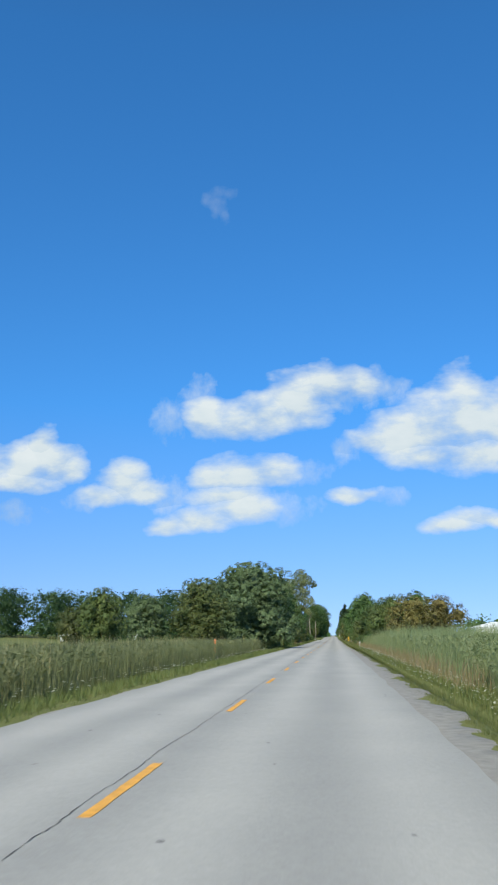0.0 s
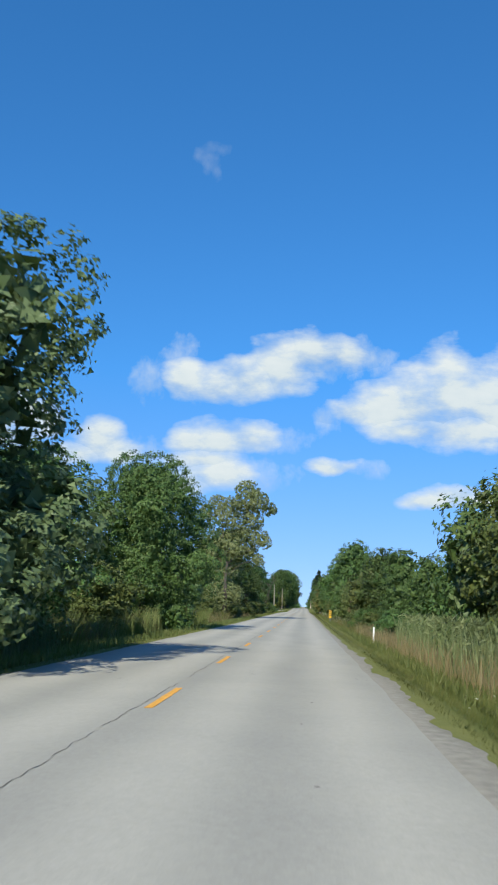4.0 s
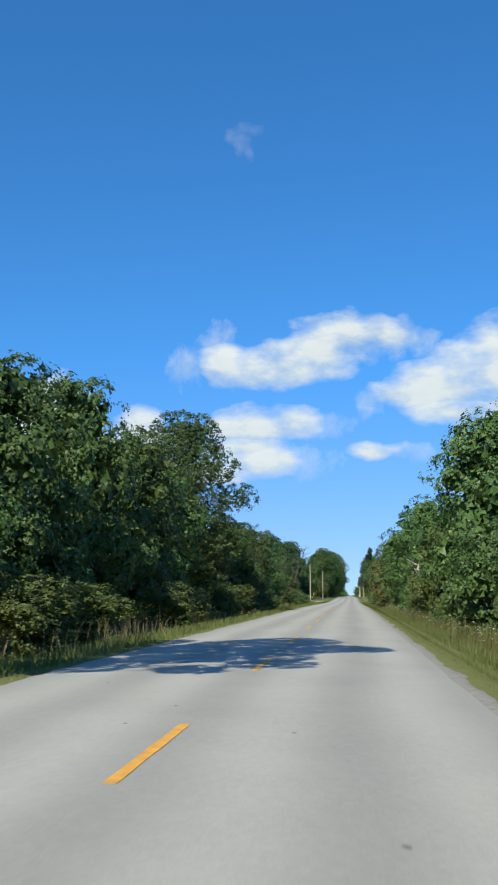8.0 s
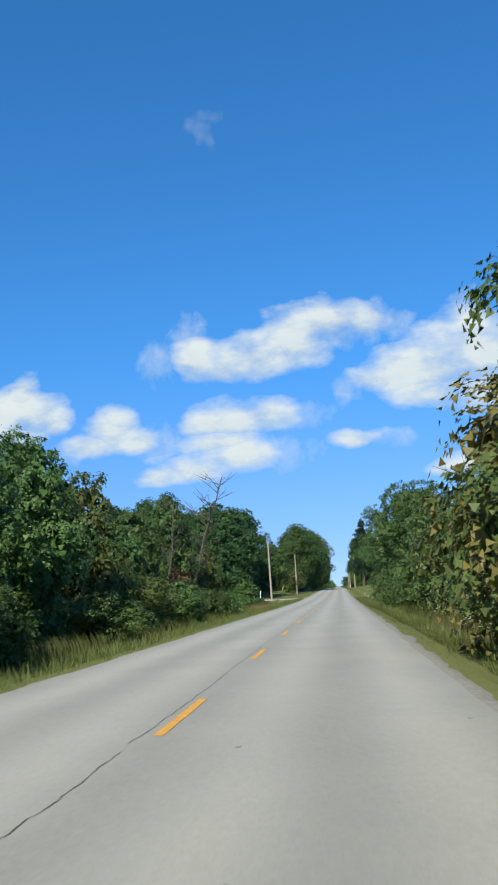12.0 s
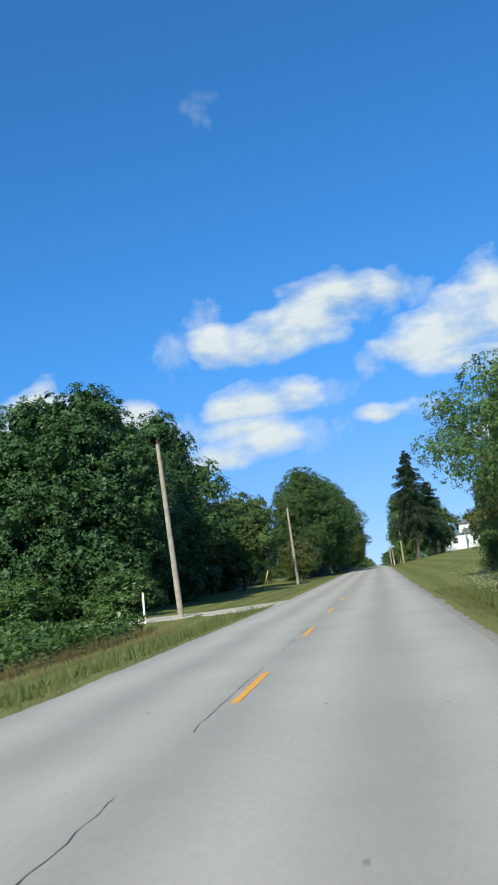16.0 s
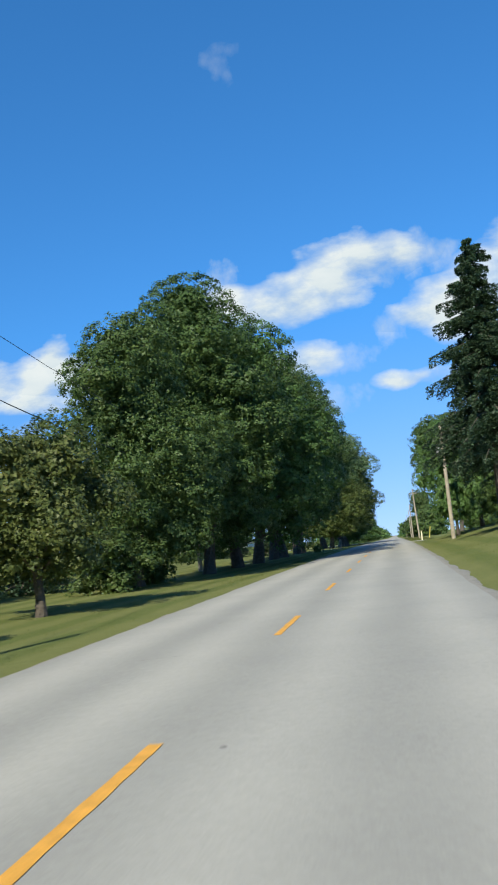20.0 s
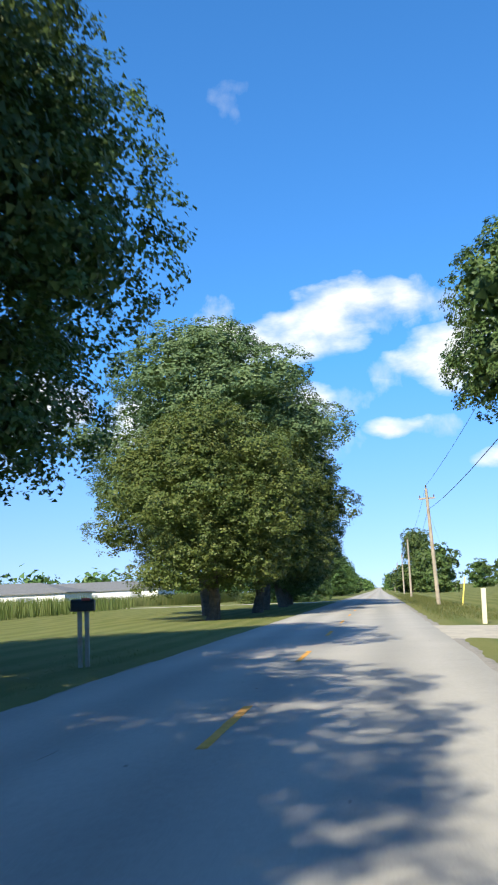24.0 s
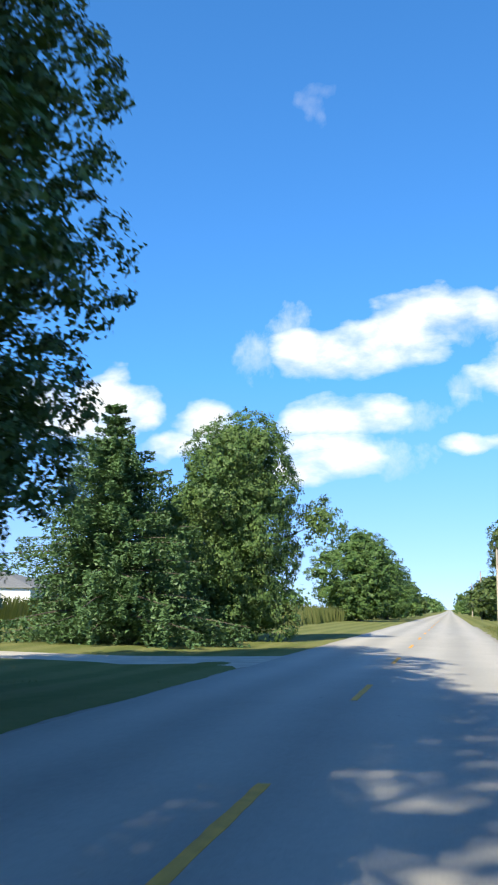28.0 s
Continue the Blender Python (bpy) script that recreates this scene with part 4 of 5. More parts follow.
def put(t, x, y, rot=0, s=1.0, dz=-0.05):
    t.matrix_basis = pose(x, y, float(land_z(x, y)) + dz, 0, 0, rot) @ Matrix.Diagonal((s, s, s, 1))
    return t


rt = random.Random(3)
rj = random.Random(14)
# first stretch, left
plant("hedge_olive", -17, 76, 5.4, 2.2)
plant("shrub_olive", -20.5, 82, 4.0, 2.4)
plant("willow", -20, 110, 6.2, 3.0)
plant("hedge_olive", -12.7, 103, 7.2, 3.6)
plant("broad_grey", -7.9, 114, 10.6, 6.1, label="big rounded grey-green tree overhanging the road verge")
plant("broad_grey", -14.5, 121, 9.0, 4.6)
plant("broad", -8.5, 128, 7.2, 3.6)
plant("near_broad", -7.4, 149, 10.4, 4.6)
plant("shrub_olive", -7.5, 138, 3.4, 2.2)
# added tree, hidden behind the one at 114, to shade the roadside grass
plant("broad", -13.5, 141, 9.6, 4.6)
for y, k, h in ((158, "shrub", 3.0), (165, "shrub_olive", 3.2), (173, "shrub_rust", 3.2), (181, "shrub_olive", 2.8), (189, "shrub_olive", 3.0), (198, "shrub_rust", 3.0), (206, "shrub_olive", 3.4)):
    plant(k, -14.5 + rt.uniform(-2, 2), y, h, h * 0.66)
plant("shrub_olive", -8.2, 193, 2.6, 1.7)
plant("poplar", -6.9, 199.5, 15.5, 3.7, 0)
plant("shrub_olive", -7.6, 200.5, 3.8, 1.9)
for y, x, h, k in ((207, -8.0, 5.0, "hedge_olive"), (215, -8.8, 7.2, "hedge"), (223, -10.0, 10.2, "hedge_dark"), (232, -9.6, 11.4, "hedge"), (241, -9.2, 12.8, "hedge_dark"), (251, -10.2, 11.4, "hedge_dark"), (258, -10.4, 4.4, "hedge"),
                   (266, -8.8, 5.6, "shrub_rust"), (271, -9.6, 6.0, "hedge_olive"), (278, -9.2, 8.8, "hedge_dark"), (286, -9.4, 7.4, "hedge"), (294, -9.2, 6.6, "hedge_olive"), (301, -9.4, 9.2, "hedge_dark"), (309, -9.4, 6.8, "hedge"), (317, -9.2, 8.2, "hedge_dark"),
                   (324, -9.4, 7.4, "hedge"), (332, -9.6, 7.0, "hedge_olive"), (340, -9.6, 6.6, "hedge_dark"), (348, -9.8, 7.0, "hedge"), (354.5, -8.6, 3.4, "shrub_rust"), (357, -9.6, 8.3, "hedge_dark"), (361, -9.6, 7.0, "hedge_dark"), (366, -9.0, 5.0, "hedge_olive"), (369, -9.2, 4.8, "hedge_dark")):
    h *= (0.95 if y < 255 else 1.05) * rj.uniform(0.84, 1.14)
    plant(k, x - 1.2 + rj.uniform(-0.5, 0.4), y, h, min(4.0, h * rj.uniform(0.34, 0.44)))
    if y > 236:
        plant("back", x - 6.5 + rt.uniform(-1, 1), y + 3, h * 0.9, min(4.2, h * 0.45))
plant("open_tree", -11.6, 263, 15.8, 6.6)
for y in range(206, 366, 9):
    plant(rt.choice(["shrub", "shrub", "shrub_olive", "shrub_olive" if y < 240 else "shrub"]), -7.2 + rt.uniform(-0.4, 0.3), y + rt.uniform(-2, 2), rt.uniform(1.8, 2.8), rt.uniform(1.3, 1.9))
# first stretch, right
for x, y, h, k in ((10.6, 106, 6.0, "shrub_yellow"), (14, 110, 6.0, "shrub_yellow"), (9.2, 113, 6.2, "shrub_olive"), (8.4, 119, 6.4, "hedge_olive"), (9.0, 127, 6.6, "shrub"), (12.5, 122, 7.2, "hedge"), (9.2, 136, 4.6, "shrub"), (12, 146, 6.4, "hedge_olive"),
                   (10.5, 160, 5.6, "hedge"), (9.6, 169, 6.6, "hedge"), (9.2, 177, 7.2, "hedge_dark"), (8.4, 184, 6.0, "shrub_olive"), (8.8, 192, 5.4, "shrub_olive"), (9.0, 201, 5.4, "shrub_rust"), (7.6, 212, 4.2, "shrub_olive"),
                   (8.6, 222, 5.2, "shrub_olive"), (8.0, 232, 5.0, "shrub"), (9.8, 243, 12.4, "broad"), (8.2, 254, 6.4, "hedge_olive"), (9.3, 264, 6.2, "hedge"), (8.6, 272, 3.0, "shrub_olive"), (8.8, 281, 7.6, "hedge"),
                   (9.4, 289, 12.0, "broad"), (8.0, 297, 8.6, "hedge"), (8.0, 307, 9.6, "hedge_olive"), (7.0, 308, 7.0, "shrub_yellow"), (8.6, 316, 9.0, "hedge"), (8.0, 324, 6.6, "hedge"), (8.4, 333, 6.0, "shrub_olive"), (8.0, 342, 5.6, "shrub"),
                   (8.6, 350, 6.0, "hedge"), (8.1, 362, 9.9, "near_broad"), (8.8, 371, 5.4, "shrub_olive"), (9.2, 380, 4.6, "shrub_yellow"), (9.6, 390, 5.2, "shrub_olive"), (9.8, 400, 6.6, "hedge_olive"), (10.0, 410, 7.6, "hedge_olive"),
                   (10.5, 419, 6.6, "hedge")):
    plant(k, x, y, h, 5.0 if k == "near_broad" else min(4.8, h * (0.52 if "shrub" in k else 0.42)))
    if 150 < y < 400:
        plant("back", x + 6 + rt.uniform(-1, 1.5), y + 4, max(5.5, h * 0.8), 3.4)
for y in range(156, 420, 11):
    plant(rt.choice(["shrub", "shrub_olive", "shrub_olive", "shrub"]), 7.0 + rt.uniform(-0.3, 0.5), y + rt.uniform(-3, 3), rt.uniform(1.5, 2.4), rt.uniform(1.1, 1.6))
plant("limb_tree", 9.9, 432, 10.7, 5.4, label="green tree with a long limb reaching over the road")
plant("near_broad", 12.0, 446, 10.4, 4.4, label="dense roadside tree at the edge of the lawn")
plant("hedge_olive", 9.9, 443, 5.6, 2.6)
plant("shrub", 8.6, 440, 2.8, 1.6)
# woodlot on the left
for i in range(10):
    plant("wood", -15.6 - i * 5.6 + rt.uniform(-1.2, 1.2), 447 + i * 0.5 + rt.uniform(-2, 2), (14.6, 16.4, 18.0, 17.2)[min(i, 3)] + rt.uniform(-0.9, 0.9), 4.9, group="trees of the woodlot")
    for j in (1, 2, 3):
        k = "wood" if i == 0 else "wood_back"
        plant(k, -16.4 - i * 5.6 + rt.uniform(-1.5, 1.5), 447 + j * 8.5 + i * 0.5 + rt.uniform(-2, 2), 16.4 + rt.uniform(-1.2, 1.2), 4.8, group="trees of the woodlot")
plant("lawn_maple", -13.2, 489.5, 10.6, 5.0)
for x, y, h in ((-21.5, 482, 17.0), (-22.0, 493, 17.5), (-22.4, 503, 18.0), (-25, 512, 20.5), (-28.5, 522, 22.5), (-32, 500, 18.0)):
    plant("wood", x, y, h, 4.6, group="trees of the woodlot")
plant("apple", -8.6, 510, 5.6, 3.0)
for x, y in ((-17.2, 497), (-18.6, 505), (-21, 488)):
    plant("hedge_dark", x, y, 5.4, 3.2)
# row by the lawn
for x, y, h, w, k in ((-10.4, 527, 13.0, 5.0, "maple"), (-9.2, 538, 17.8, 6.4, "oak"), (-9.0, 547, 17.4, 7.3, "maple"), (-9.0, 556.5, 16.4, 7.3, "high_maple"), (-9.0, 566, 17.2, 7.0, "high_maple"), (-9.0, 573.5, 17.6, 7.9, "high_maple"), (-9.6, 591.5, 17.4, 8.2, "arch_maple"), (-9.6, 597.5, 15.8, 8.0, "arch_maple")):
    plant(k, x, y, h, w, group="row of trees along the lawn")
for x, y, h, w, k in ((-8.6, 636, 13.2, 7.2, "turning_maple"), (-10.6, 646.5, 21.8, 10.6, "ash"), (-7.8, 651, 16.4, 7.3, "turning_maple"), (-8.6, 661.5, 21.8, 8.8, "ash"), (-7.9, 671.5, 18.0, 7.2, "oak"), (-8.2, 678, 17.5, 7.0, "oak"), (-8.7, 686.2, 16.2, 5.3, "low_maple")):
    plant(k, x, y, h, w, group="second row of roadside trees")
plant("near_broad", -7.9, 714, 10.2, 4.4, label="dense green tree with foliage to the grass")
plant("hedge_dark", -11.5, 718, 7.4, 3.0)
plant("broad", -9.5, 790, 11.2, 6.2)
plant("broad", -8.0, 818, 9.0, 4.6)
for i in range(9):
    plant("far", -9 - rt.uniform(0, 3), 815 + i * 24, rt.uniform(6, 9), rt.uniform(3.5, 4.5))
# right, by and after the house
plant("lawn_maple", 13.0, 556, 8.4, 3.8)
plant("lawn_maple", 9.8, 572, 8.8, 4.2)
plant("broad", 27, 585, 15.0, 5.0)
plant("broad", 21, 575, 7.0, 3.6)
plant("lawn_maple", 6.8, 561, 9.4, 2.7, label="small maple arching over the pole beside the lawn")
plant("tall_maple", 11.2, 621, 17.6, 7.2)
plant("broad", 19, 668, 9.0, 4.5)
plant("broad", 24, 690, 8.0, 4.2)
plant("broad", 12.5, 850, 17.5, 6.0)
for i in range(16):
    plant("far", 9 + rt.uniform(0, 5), 762 + i * 20, rt.uniform(6, 10), rt.uniform(3.8, 5.0))
for i in range(10):
    plant("far", 30 + rt.uniform(0, 30), 700 + i * 26, rt.uniform(7, 11), rt.uniform(4, 6))

spruce = needle_tree("spruce_tree", 18.2, 3.9, 4.6, 36, 8, L_SPRUCE, 7, 0.42, 230, 0.2, "tall dark spruce with drooping boughs on the raised lawn", bare=0.2, taper=0.5)
put(spruce, 8.3, 541, 40)
spruce_2 = needle_tree("spruce_tree", 12.6, 3.4, 2.4, 26, 8, L_SPRUCE, 17, 0.38, 170, 0.2, "shorter dark spruce beside the tall one", bare=0.15, taper=0.45)
put(spruce_2, 11.2, 544, 10)
fir = needle_tree("fir_tree", 8.2, 4.4, 0.25, 24, 10, L_FIR, 8, 0.16, 190, 0.17, "bright green young fir beside the farm lane")
put(fir, -11.5, 707.5, 10, 1.16)
small_fir = needle_tree("fir_tree", 5.6, 2.4, 0.2, 16, 8, L_SPRUCE, 9, 0.2, 90, 0.2, "small dark fir tree on the far side of the lawn")
put(small_fir, -20, 612, 20)
for x, y, k in ((-18.5, 517, 1.35), (-22.5, 521, 1.5), (-27, 515, 1.3), (-16.5, 528, 1.1), (-25, 619, 1.1), (-31, 640, 1.2), (-27, 628, 0.9), (-15.5, 606, 0.8)):
    tagged(copy_thing(small_fir, pose(x, y, float(land_z(x, y)), 0, 0, x * 40) @ Matrix.Diagonal((k, k, k, 1))), "small dark fir tree at the back of the lawn", "tree")


# ---- grass, reeds, crops: plants that nobody could count ----
def blades(name, x, y, h, w, lean, mat, label, cat, seed, plume=0.0, bend=True):
    """Upright blades at the given places; tall ones bend over at the tip."""
    rng = np.random.default_rng(seed)
    n = len(x)
    z = land_z(x, y) - 0.05
    a = rng.uniform(0, 2 * math.pi, n)
    dx, dy = np.cos(a), np.sin(a)
    la = rng.uniform(0, 2 * math.pi, n)
    ll = h * lean * rng.uniform(0.2, 1.0, n)
    lx, ly = np.cos(la) * ll, np.sin(la) * ll
    b0 = np.stack([x - dx * w, y - dy * w, z], 1)
    b1 = np.stack([x + dx * w, y + dy * w, z], 1)
    if not bend:
        tip = np.stack([x + lx, y + ly, z + h], 1)
        v = np.stack([b0, b1, tip], 1).reshape(-1, 3)
    else:
        m = np.stack([x + lx * 0.35, y + ly * 0.35, z + h * 0.62], 1)
        m0, m1 = m - np.stack([dx * w, dy * w, 0 * w], 1) * 0.7, m + np.stack([dx * w, dy * w, 0 * w], 1) * 0.7
        tip = np.stack([x + lx, y + ly, z + h], 1)
        v = np.stack([b0, b1, m1, b0, m1, m0, m0, m1, tip], 1).reshape(-1, 3)
    ob = new(name, fast_mesh(name, v, 3, mat))
    return tagged(ob, label, cat, kind="stuff")


def scatter(n, x0, x1, y0, y1, seed, clump=0.0):
    rng = np.random.default_rng(seed)
    x, y = rng.uniform(x0, x1, n), rng.uniform(y0, y1, n)
    if clump:
        k = np.array([noise.noise((a * 0.5, b * 0.35, seed)) for a, b in zip(x, y)])
        keep = k > rng.normal(-0.05, 0.18, n) - (1 - clump) * 0.4
        x, y = x[keep], y[keep]
    return x, y, rng


def verge(side, y0, y1, x0, x1, n, seed, hmin, hmax, mat, name, label, clump=0.4):
    x, y, rng = scatter(n, x0, x1, y0, y1, seed, clump)
    # the grass stays off the drives
    for a, b, s in ((431, 442, -1), (600, 618, 1), (691, 701, -1)):
        k = ~((y > a) & (y < b) & (s == side))
        x, y = x[k], y[k]
    h = rng.uniform(hmin, hmax, len(x)) * np.clip((x - x0) / 0.8 + 0.35, 0.35, 1)
    blades(name, side * x, y, h, h * 0.04 + 0.008, 0.55, mat, label, "grass", seed, bend=False)


verge(1, -6, 430, 4.4, 6.8, 60000, 21, 0.12, 0.45, L_GRASS, "verge_grass", "unmown green grass along the road verge")
verge(-1, -6, 432, 3.6, 6.8, 56000, 22, 0.15, 0.42, L_GRASS, "verge_grass", "unmown green grass along the road verge")
verge(-1, 430, 700, 3.6, 7.5, 34000, 23, 0.04, 0.11, L_GRASS, "lawn_grass", "short mown lawn grass beside the road")
verge(1, 430, 620, 3.7, 8.5, 34000, 24, 0.05, 0.13, L_GRASS, "lawn_grass", "short mown lawn grass on the raised bank")
verge(1, -2, 130, 3.9, 5.6, 62000, 26, 0.05, 0.22, L_GRASS, "verge_grass", "short patchy grass at the edge of the gravel shoulder", 0.0)
verge(-1, -2, 140, 3.5, 5.2, 42000, 27, 0.04, 0.16, L_GRASS, "verge_grass", "short patchy grass at the edge of the road", 0.0)
verge(1, 130, 430, 3.75, 5.4, 62000, 28, 0.05, 0.2, L_GRASS, "verge_grass", "short rough grass at the edge of the road", 0.0)
verge(-1, 140, 432, 3.5, 5.2, 52000, 29, 0.04, 0.17, L_GRASS, "verge_grass", "short rough grass at the edge of the road", 0.0)
verge(1, 616, 760, 3.8, 7.5, 16000, 25, 0.10, 0.3, L_GRASS, "verge_grass", "unmown grass beside the road")

x, y, g = scatter(40000, -13, -6.0, -4, 128, 31)
k = x < -6.4 - 0.5 * np.array([noise.noise((v * 0.15, 1, 1)) for v in y])
x, y = x[k], y[k]
blades("reeds", x, y, g.uniform(0.9, 1.9, len(x)), g.uniform(0.007, 0.014, len(x)), 0.34, L_REED, "dense stand of green and straw reeds in the ditch", "reeds", 31)
x, y, g = scatter(1500, -15, -7, -4, 120, 32)
blades("reed_plumes", x, y, g.uniform(1.6, 2.15, len(x)), g.uniform(0.010, 0.016, len(x)), 0.12, L_DRY, "tan seed plumes standing above the reeds", "reeds", 32)
x, y, g = scatter(52000, 6.0, 14, -4, 140, 33)
k = x > 6.3 + 0.7 * np.array([noise.noise((v * 0.15, 5, 1)) for v in y])
x, y = x[k], y[k]
blades("reeds", x, y, g.uniform(1.0, 2.1, len(x)) * (1 + 0.35 * smooth(y, 48, 62) * (1 - smooth(y, 100, 125))), g.uniform(0.008, 0.015, len(x)), 0.34, L_REED, "tall green reeds growing in the roadside ditch", "reeds", 33)


def reed_leaves(x0, x1, y0, y1, n, h, seed, label):
    """Long drooping leaves among the stalks."""
    x, y, g = scatter(n, x0, x1, y0, y1, seed)
    z = land_z(x, y) + g.uniform(0.25, 1.0, n) ** 0.6 * h
    nr = g.normal(size=(n, 3)) * np.array([1, 1, 0.7])
    v = leaf_quads(g, np.stack([x, y, z], 1), nr, 0.30, 0.045)
    tagged(new("reed_leaves", fast_mesh("reed_leaves", v, 3, L_REED)), label, "reeds", kind="stuff")


reed_leaves(-12, -6.6, -4, 126, 60000, 1.5, 71, "long drooping green reed leaves in the ditch")
reed_leaves(6.4, 12, -4, 140, 70000, 1.8, 72, "long drooping pale green reed leaves in the ditch")
x, y, g = scatter(9000, 5.7, 7.2, 30, 165, 34, 0.3)
blades("dry_grass", x, y, g.uniform(0.45, 1.2, len(x)), g.uniform(0.006, 0.011, len(x)), 0.45, L_DRY, "dry straw coloured tall grass at the roadside", "grass", 34)
x, y, g = scatter(3600, -9.5, -5.9, 160, 262, 35, 0.45)
blades("dry_grass", x, y, g.uniform(0.4, 1.2, len(x)), g.uniform(0.007, 0.012, len(x)), 0.6, L_DRY, "dry straw coloured grass before the hedge", "grass", 35)
x, y, g = scatter(8000, -13, -6.2, 128, 205, 36)
blades("tall_grass", x, y, g.uniform(0.6, 1.5, len(x)), g.uniform(0.009, 0.016, len(x)), 0.5, L_GRASS, "tall mixed green grass before the trees", "grass", 36)
x, y, g = scatter(9000, -11, -5.9, 136, 172, 47)
blades("tall_grass", x, y, g.uniform(0.9, 1.8, len(x)), g.uniform(0.010, 0.018, len(x)), 0.4, L_GRASS, "tall green grass in the shade of the tree", "grass", 47)
L_WEED = leafy("brown_olive_weeds", (0.085, 0.085, 0.035), (0.155, 0.140, 0.060), (0.250, 0.205, 0.100), 0.35)
x, y, g = scatter(16000, -15, -6.0, 130, 212, 39, 0.3)
blades("weeds", x, y, g.uniform(0.5, 1.5, len(x)), g.uniform(0.010, 0.020, len(x)), 0.6, L_WEED, "brown and olive tall weeds on the open bank", "weeds", 39)
x, y, g = scatter(9000, 5.4, 8.0, 150, 330, 40, 0.3)
blades("weeds", x, y, g.uniform(0.3, 0.9, len(x)), g.uniform(0.008, 0.016, len(x)), 0.6, L_WEED, "brown and olive weeds below the hedge", "weeds", 40)
x, y, g = scatter(11000, 5.8, 8.2, 160, 425, 37)
blades("tall_grass", x, y, g.uniform(0.5, 1.1, len(x)), g.uniform(0.012, 0.02, len(x)), 0.4, L_GRASS, "tall green weeds below the hedge", "grass", 37)
x, y, g = scatter(6500, -7.6, -6.0, 262, 376, 38)
blades("tall_grass", x, y, g.uniform(0.4, 0.9, len(x)), g.uniform(0.012, 0.02, len(x)), 0.4, L_GRASS, "tall green weeds below the hedge", "grass", 38)


def flowers(x, y, h, size, mat, name, label, seed):
    """Flat flower heads of four small petals' width on the grass tops."""
    rng = np.random.default_rng(seed)
    z = land_z(x, y) + h
    c = np.stack([x, y, z], 1)
    out = []
    for k in range(5):
        a0, a1 = k * 2 * math.pi / 5, (k + 1) * 2 * math.pi / 5
        s = (size * rng.uniform(0.7, 1.2, len(x)))[:, None]
        t = rng.normal(0, 0.25, (len(x), 1))
        p = c + s * np.array([math.cos(a0), math.sin(a0), 0]) + s * t * np.array([0, 0, 1])
        q = c + s * np.array([math.cos(a1), math.sin(a1), 0]) - s * t * np.array([0, 0, 1])
        out.append(np.stack([c, p, q], 1))
    tagged(new(name, fast_mesh(name, np.concatenate(out), 3, mat)), label, "flowers", kind="stuff")


x, y, g = scatter(1900, 4.4, 6.6, 2, 110, 41, 0.1)
flowers(x, y, g.uniform(0.12, 0.5, len(x)), 0.026, L_FLOWER, "lace_flowers", "small white lace flowers in the verge", 41)
x, y, g = scatter(700, -6.9, -5.4, 0, 110, 42, 0.3)
flowers(x, y, g.uniform(0.2, 0.5, len(x)), 0.04, L_FLOWER, "lace_flowers", "small white lace flowers in the verge", 42)
x, y, g = scatter(2400, 5.2, 7.6, 185, 330, 43, 0.3)
flowers(x, y, g.uniform(0.4, 0.95, len(x)), 0.035, L_FLOWER, "lace_flowers", "small white lace flowers below the hedge", 43)
x, y, g = scatter(1600, 5.5, 8.5, 400, 440, 44, 0.3)
flowers(x, y, g.uniform(0.25, 0.6, len(x)), 0.035, L_FLOWER, "lace_flowers", "white lace flowers beside the lawn", 44)
x, y, g = scatter(900, -9.2, -6.6, 205, 250, 45, 0.3)
flowers(x, y, g.uniform(0.7, 1.4, len(x)), 0.05, L_GOLD, "goldenrod", "yellow goldenrod flowering before the hedge", 45)
x, y, g = scatter(420, -9.2, -7.3, 349.5, 354.5, 47, 0.3)
flowers(x, y, g.uniform(0.6, 1.3, len(x)), 0.06, L_GOLD, "goldenrod", "yellow goldenrod clump before the dark hedge", 47)
x, y, g = scatter(900, -11, -6.8, 355, 376, 46, 0.3)
flowers(x, y, g.uniform(0.5, 1.1, len(x)), 0.05, L_GOLD, "goldenrod", "yellow goldenrod at the end of the hedge", 46)


def crop(name, x0, x1, y0, y1, row, n, h0, h1, size, mat, label, seed, aspect):
    rng = np.random.default_rng(seed)
    rows = np.arange(x0, x1, row)
    x = rng.choice(rows, n) + rng.normal(0, row * 0.16, n)
    y = rng.uniform(y0, y1, n)
    z = land_z(x, y) + rng.uniform(h0, h1, n)
    nr = np.array([0, 0, 0.9]) + rng.normal(size=(n, 3)) * 0.5
    v = leaf_quads(rng, np.stack([x, y, z], 1), nr, size, aspect)
    tagged(new(name, fast_mesh(name, v, 3, mat)), label, "crop", kind="stuff")


crop("soybean_field", -34, -9.5, 377, 431, 0.76, 42000, 0.2, 0.85, 0.26, L_SOY, "green soybean rows growing beside the road", 51, 0.8)
crop("soybean_field", -90, -34, 377, 431, 0.76, 14000, 0.3, 0.85, 0.5, L_SOY, "green soybean rows reaching to the trees", 52, 0.8)
x, y, g = scatter(3000, -11, -7.6, 380, 430, 53)
blades("dry_grass", x, y, g.uniform(0.25, 0.6, len(x)), g.uniform(0.008, 0.014, len(x)), 0.45, leafy("brown_dock_weeds", (0.12, 0.08, 0.045), (0.2, 0.13, 0.075), (0.28, 0.2, 0.11), 0.45), "brown dry weeds along the bean field", "grass", 53)
x, y, g = scatter(18000, -80, -26, 622, 700, 54)
k = x < -26 - (y - 612) * 0.05
blades("corn_field", x[k], y[k], g.uniform(1.5, 2.1, k.sum()), g.uniform(0.05, 0.09, k.sum()), 0.3, L_CORN, "tall ripening green corn field behind the lawn", "crop", 54, bend=False)
x, y, g = scatter(16000, -60, -11, 722, 800, 55)
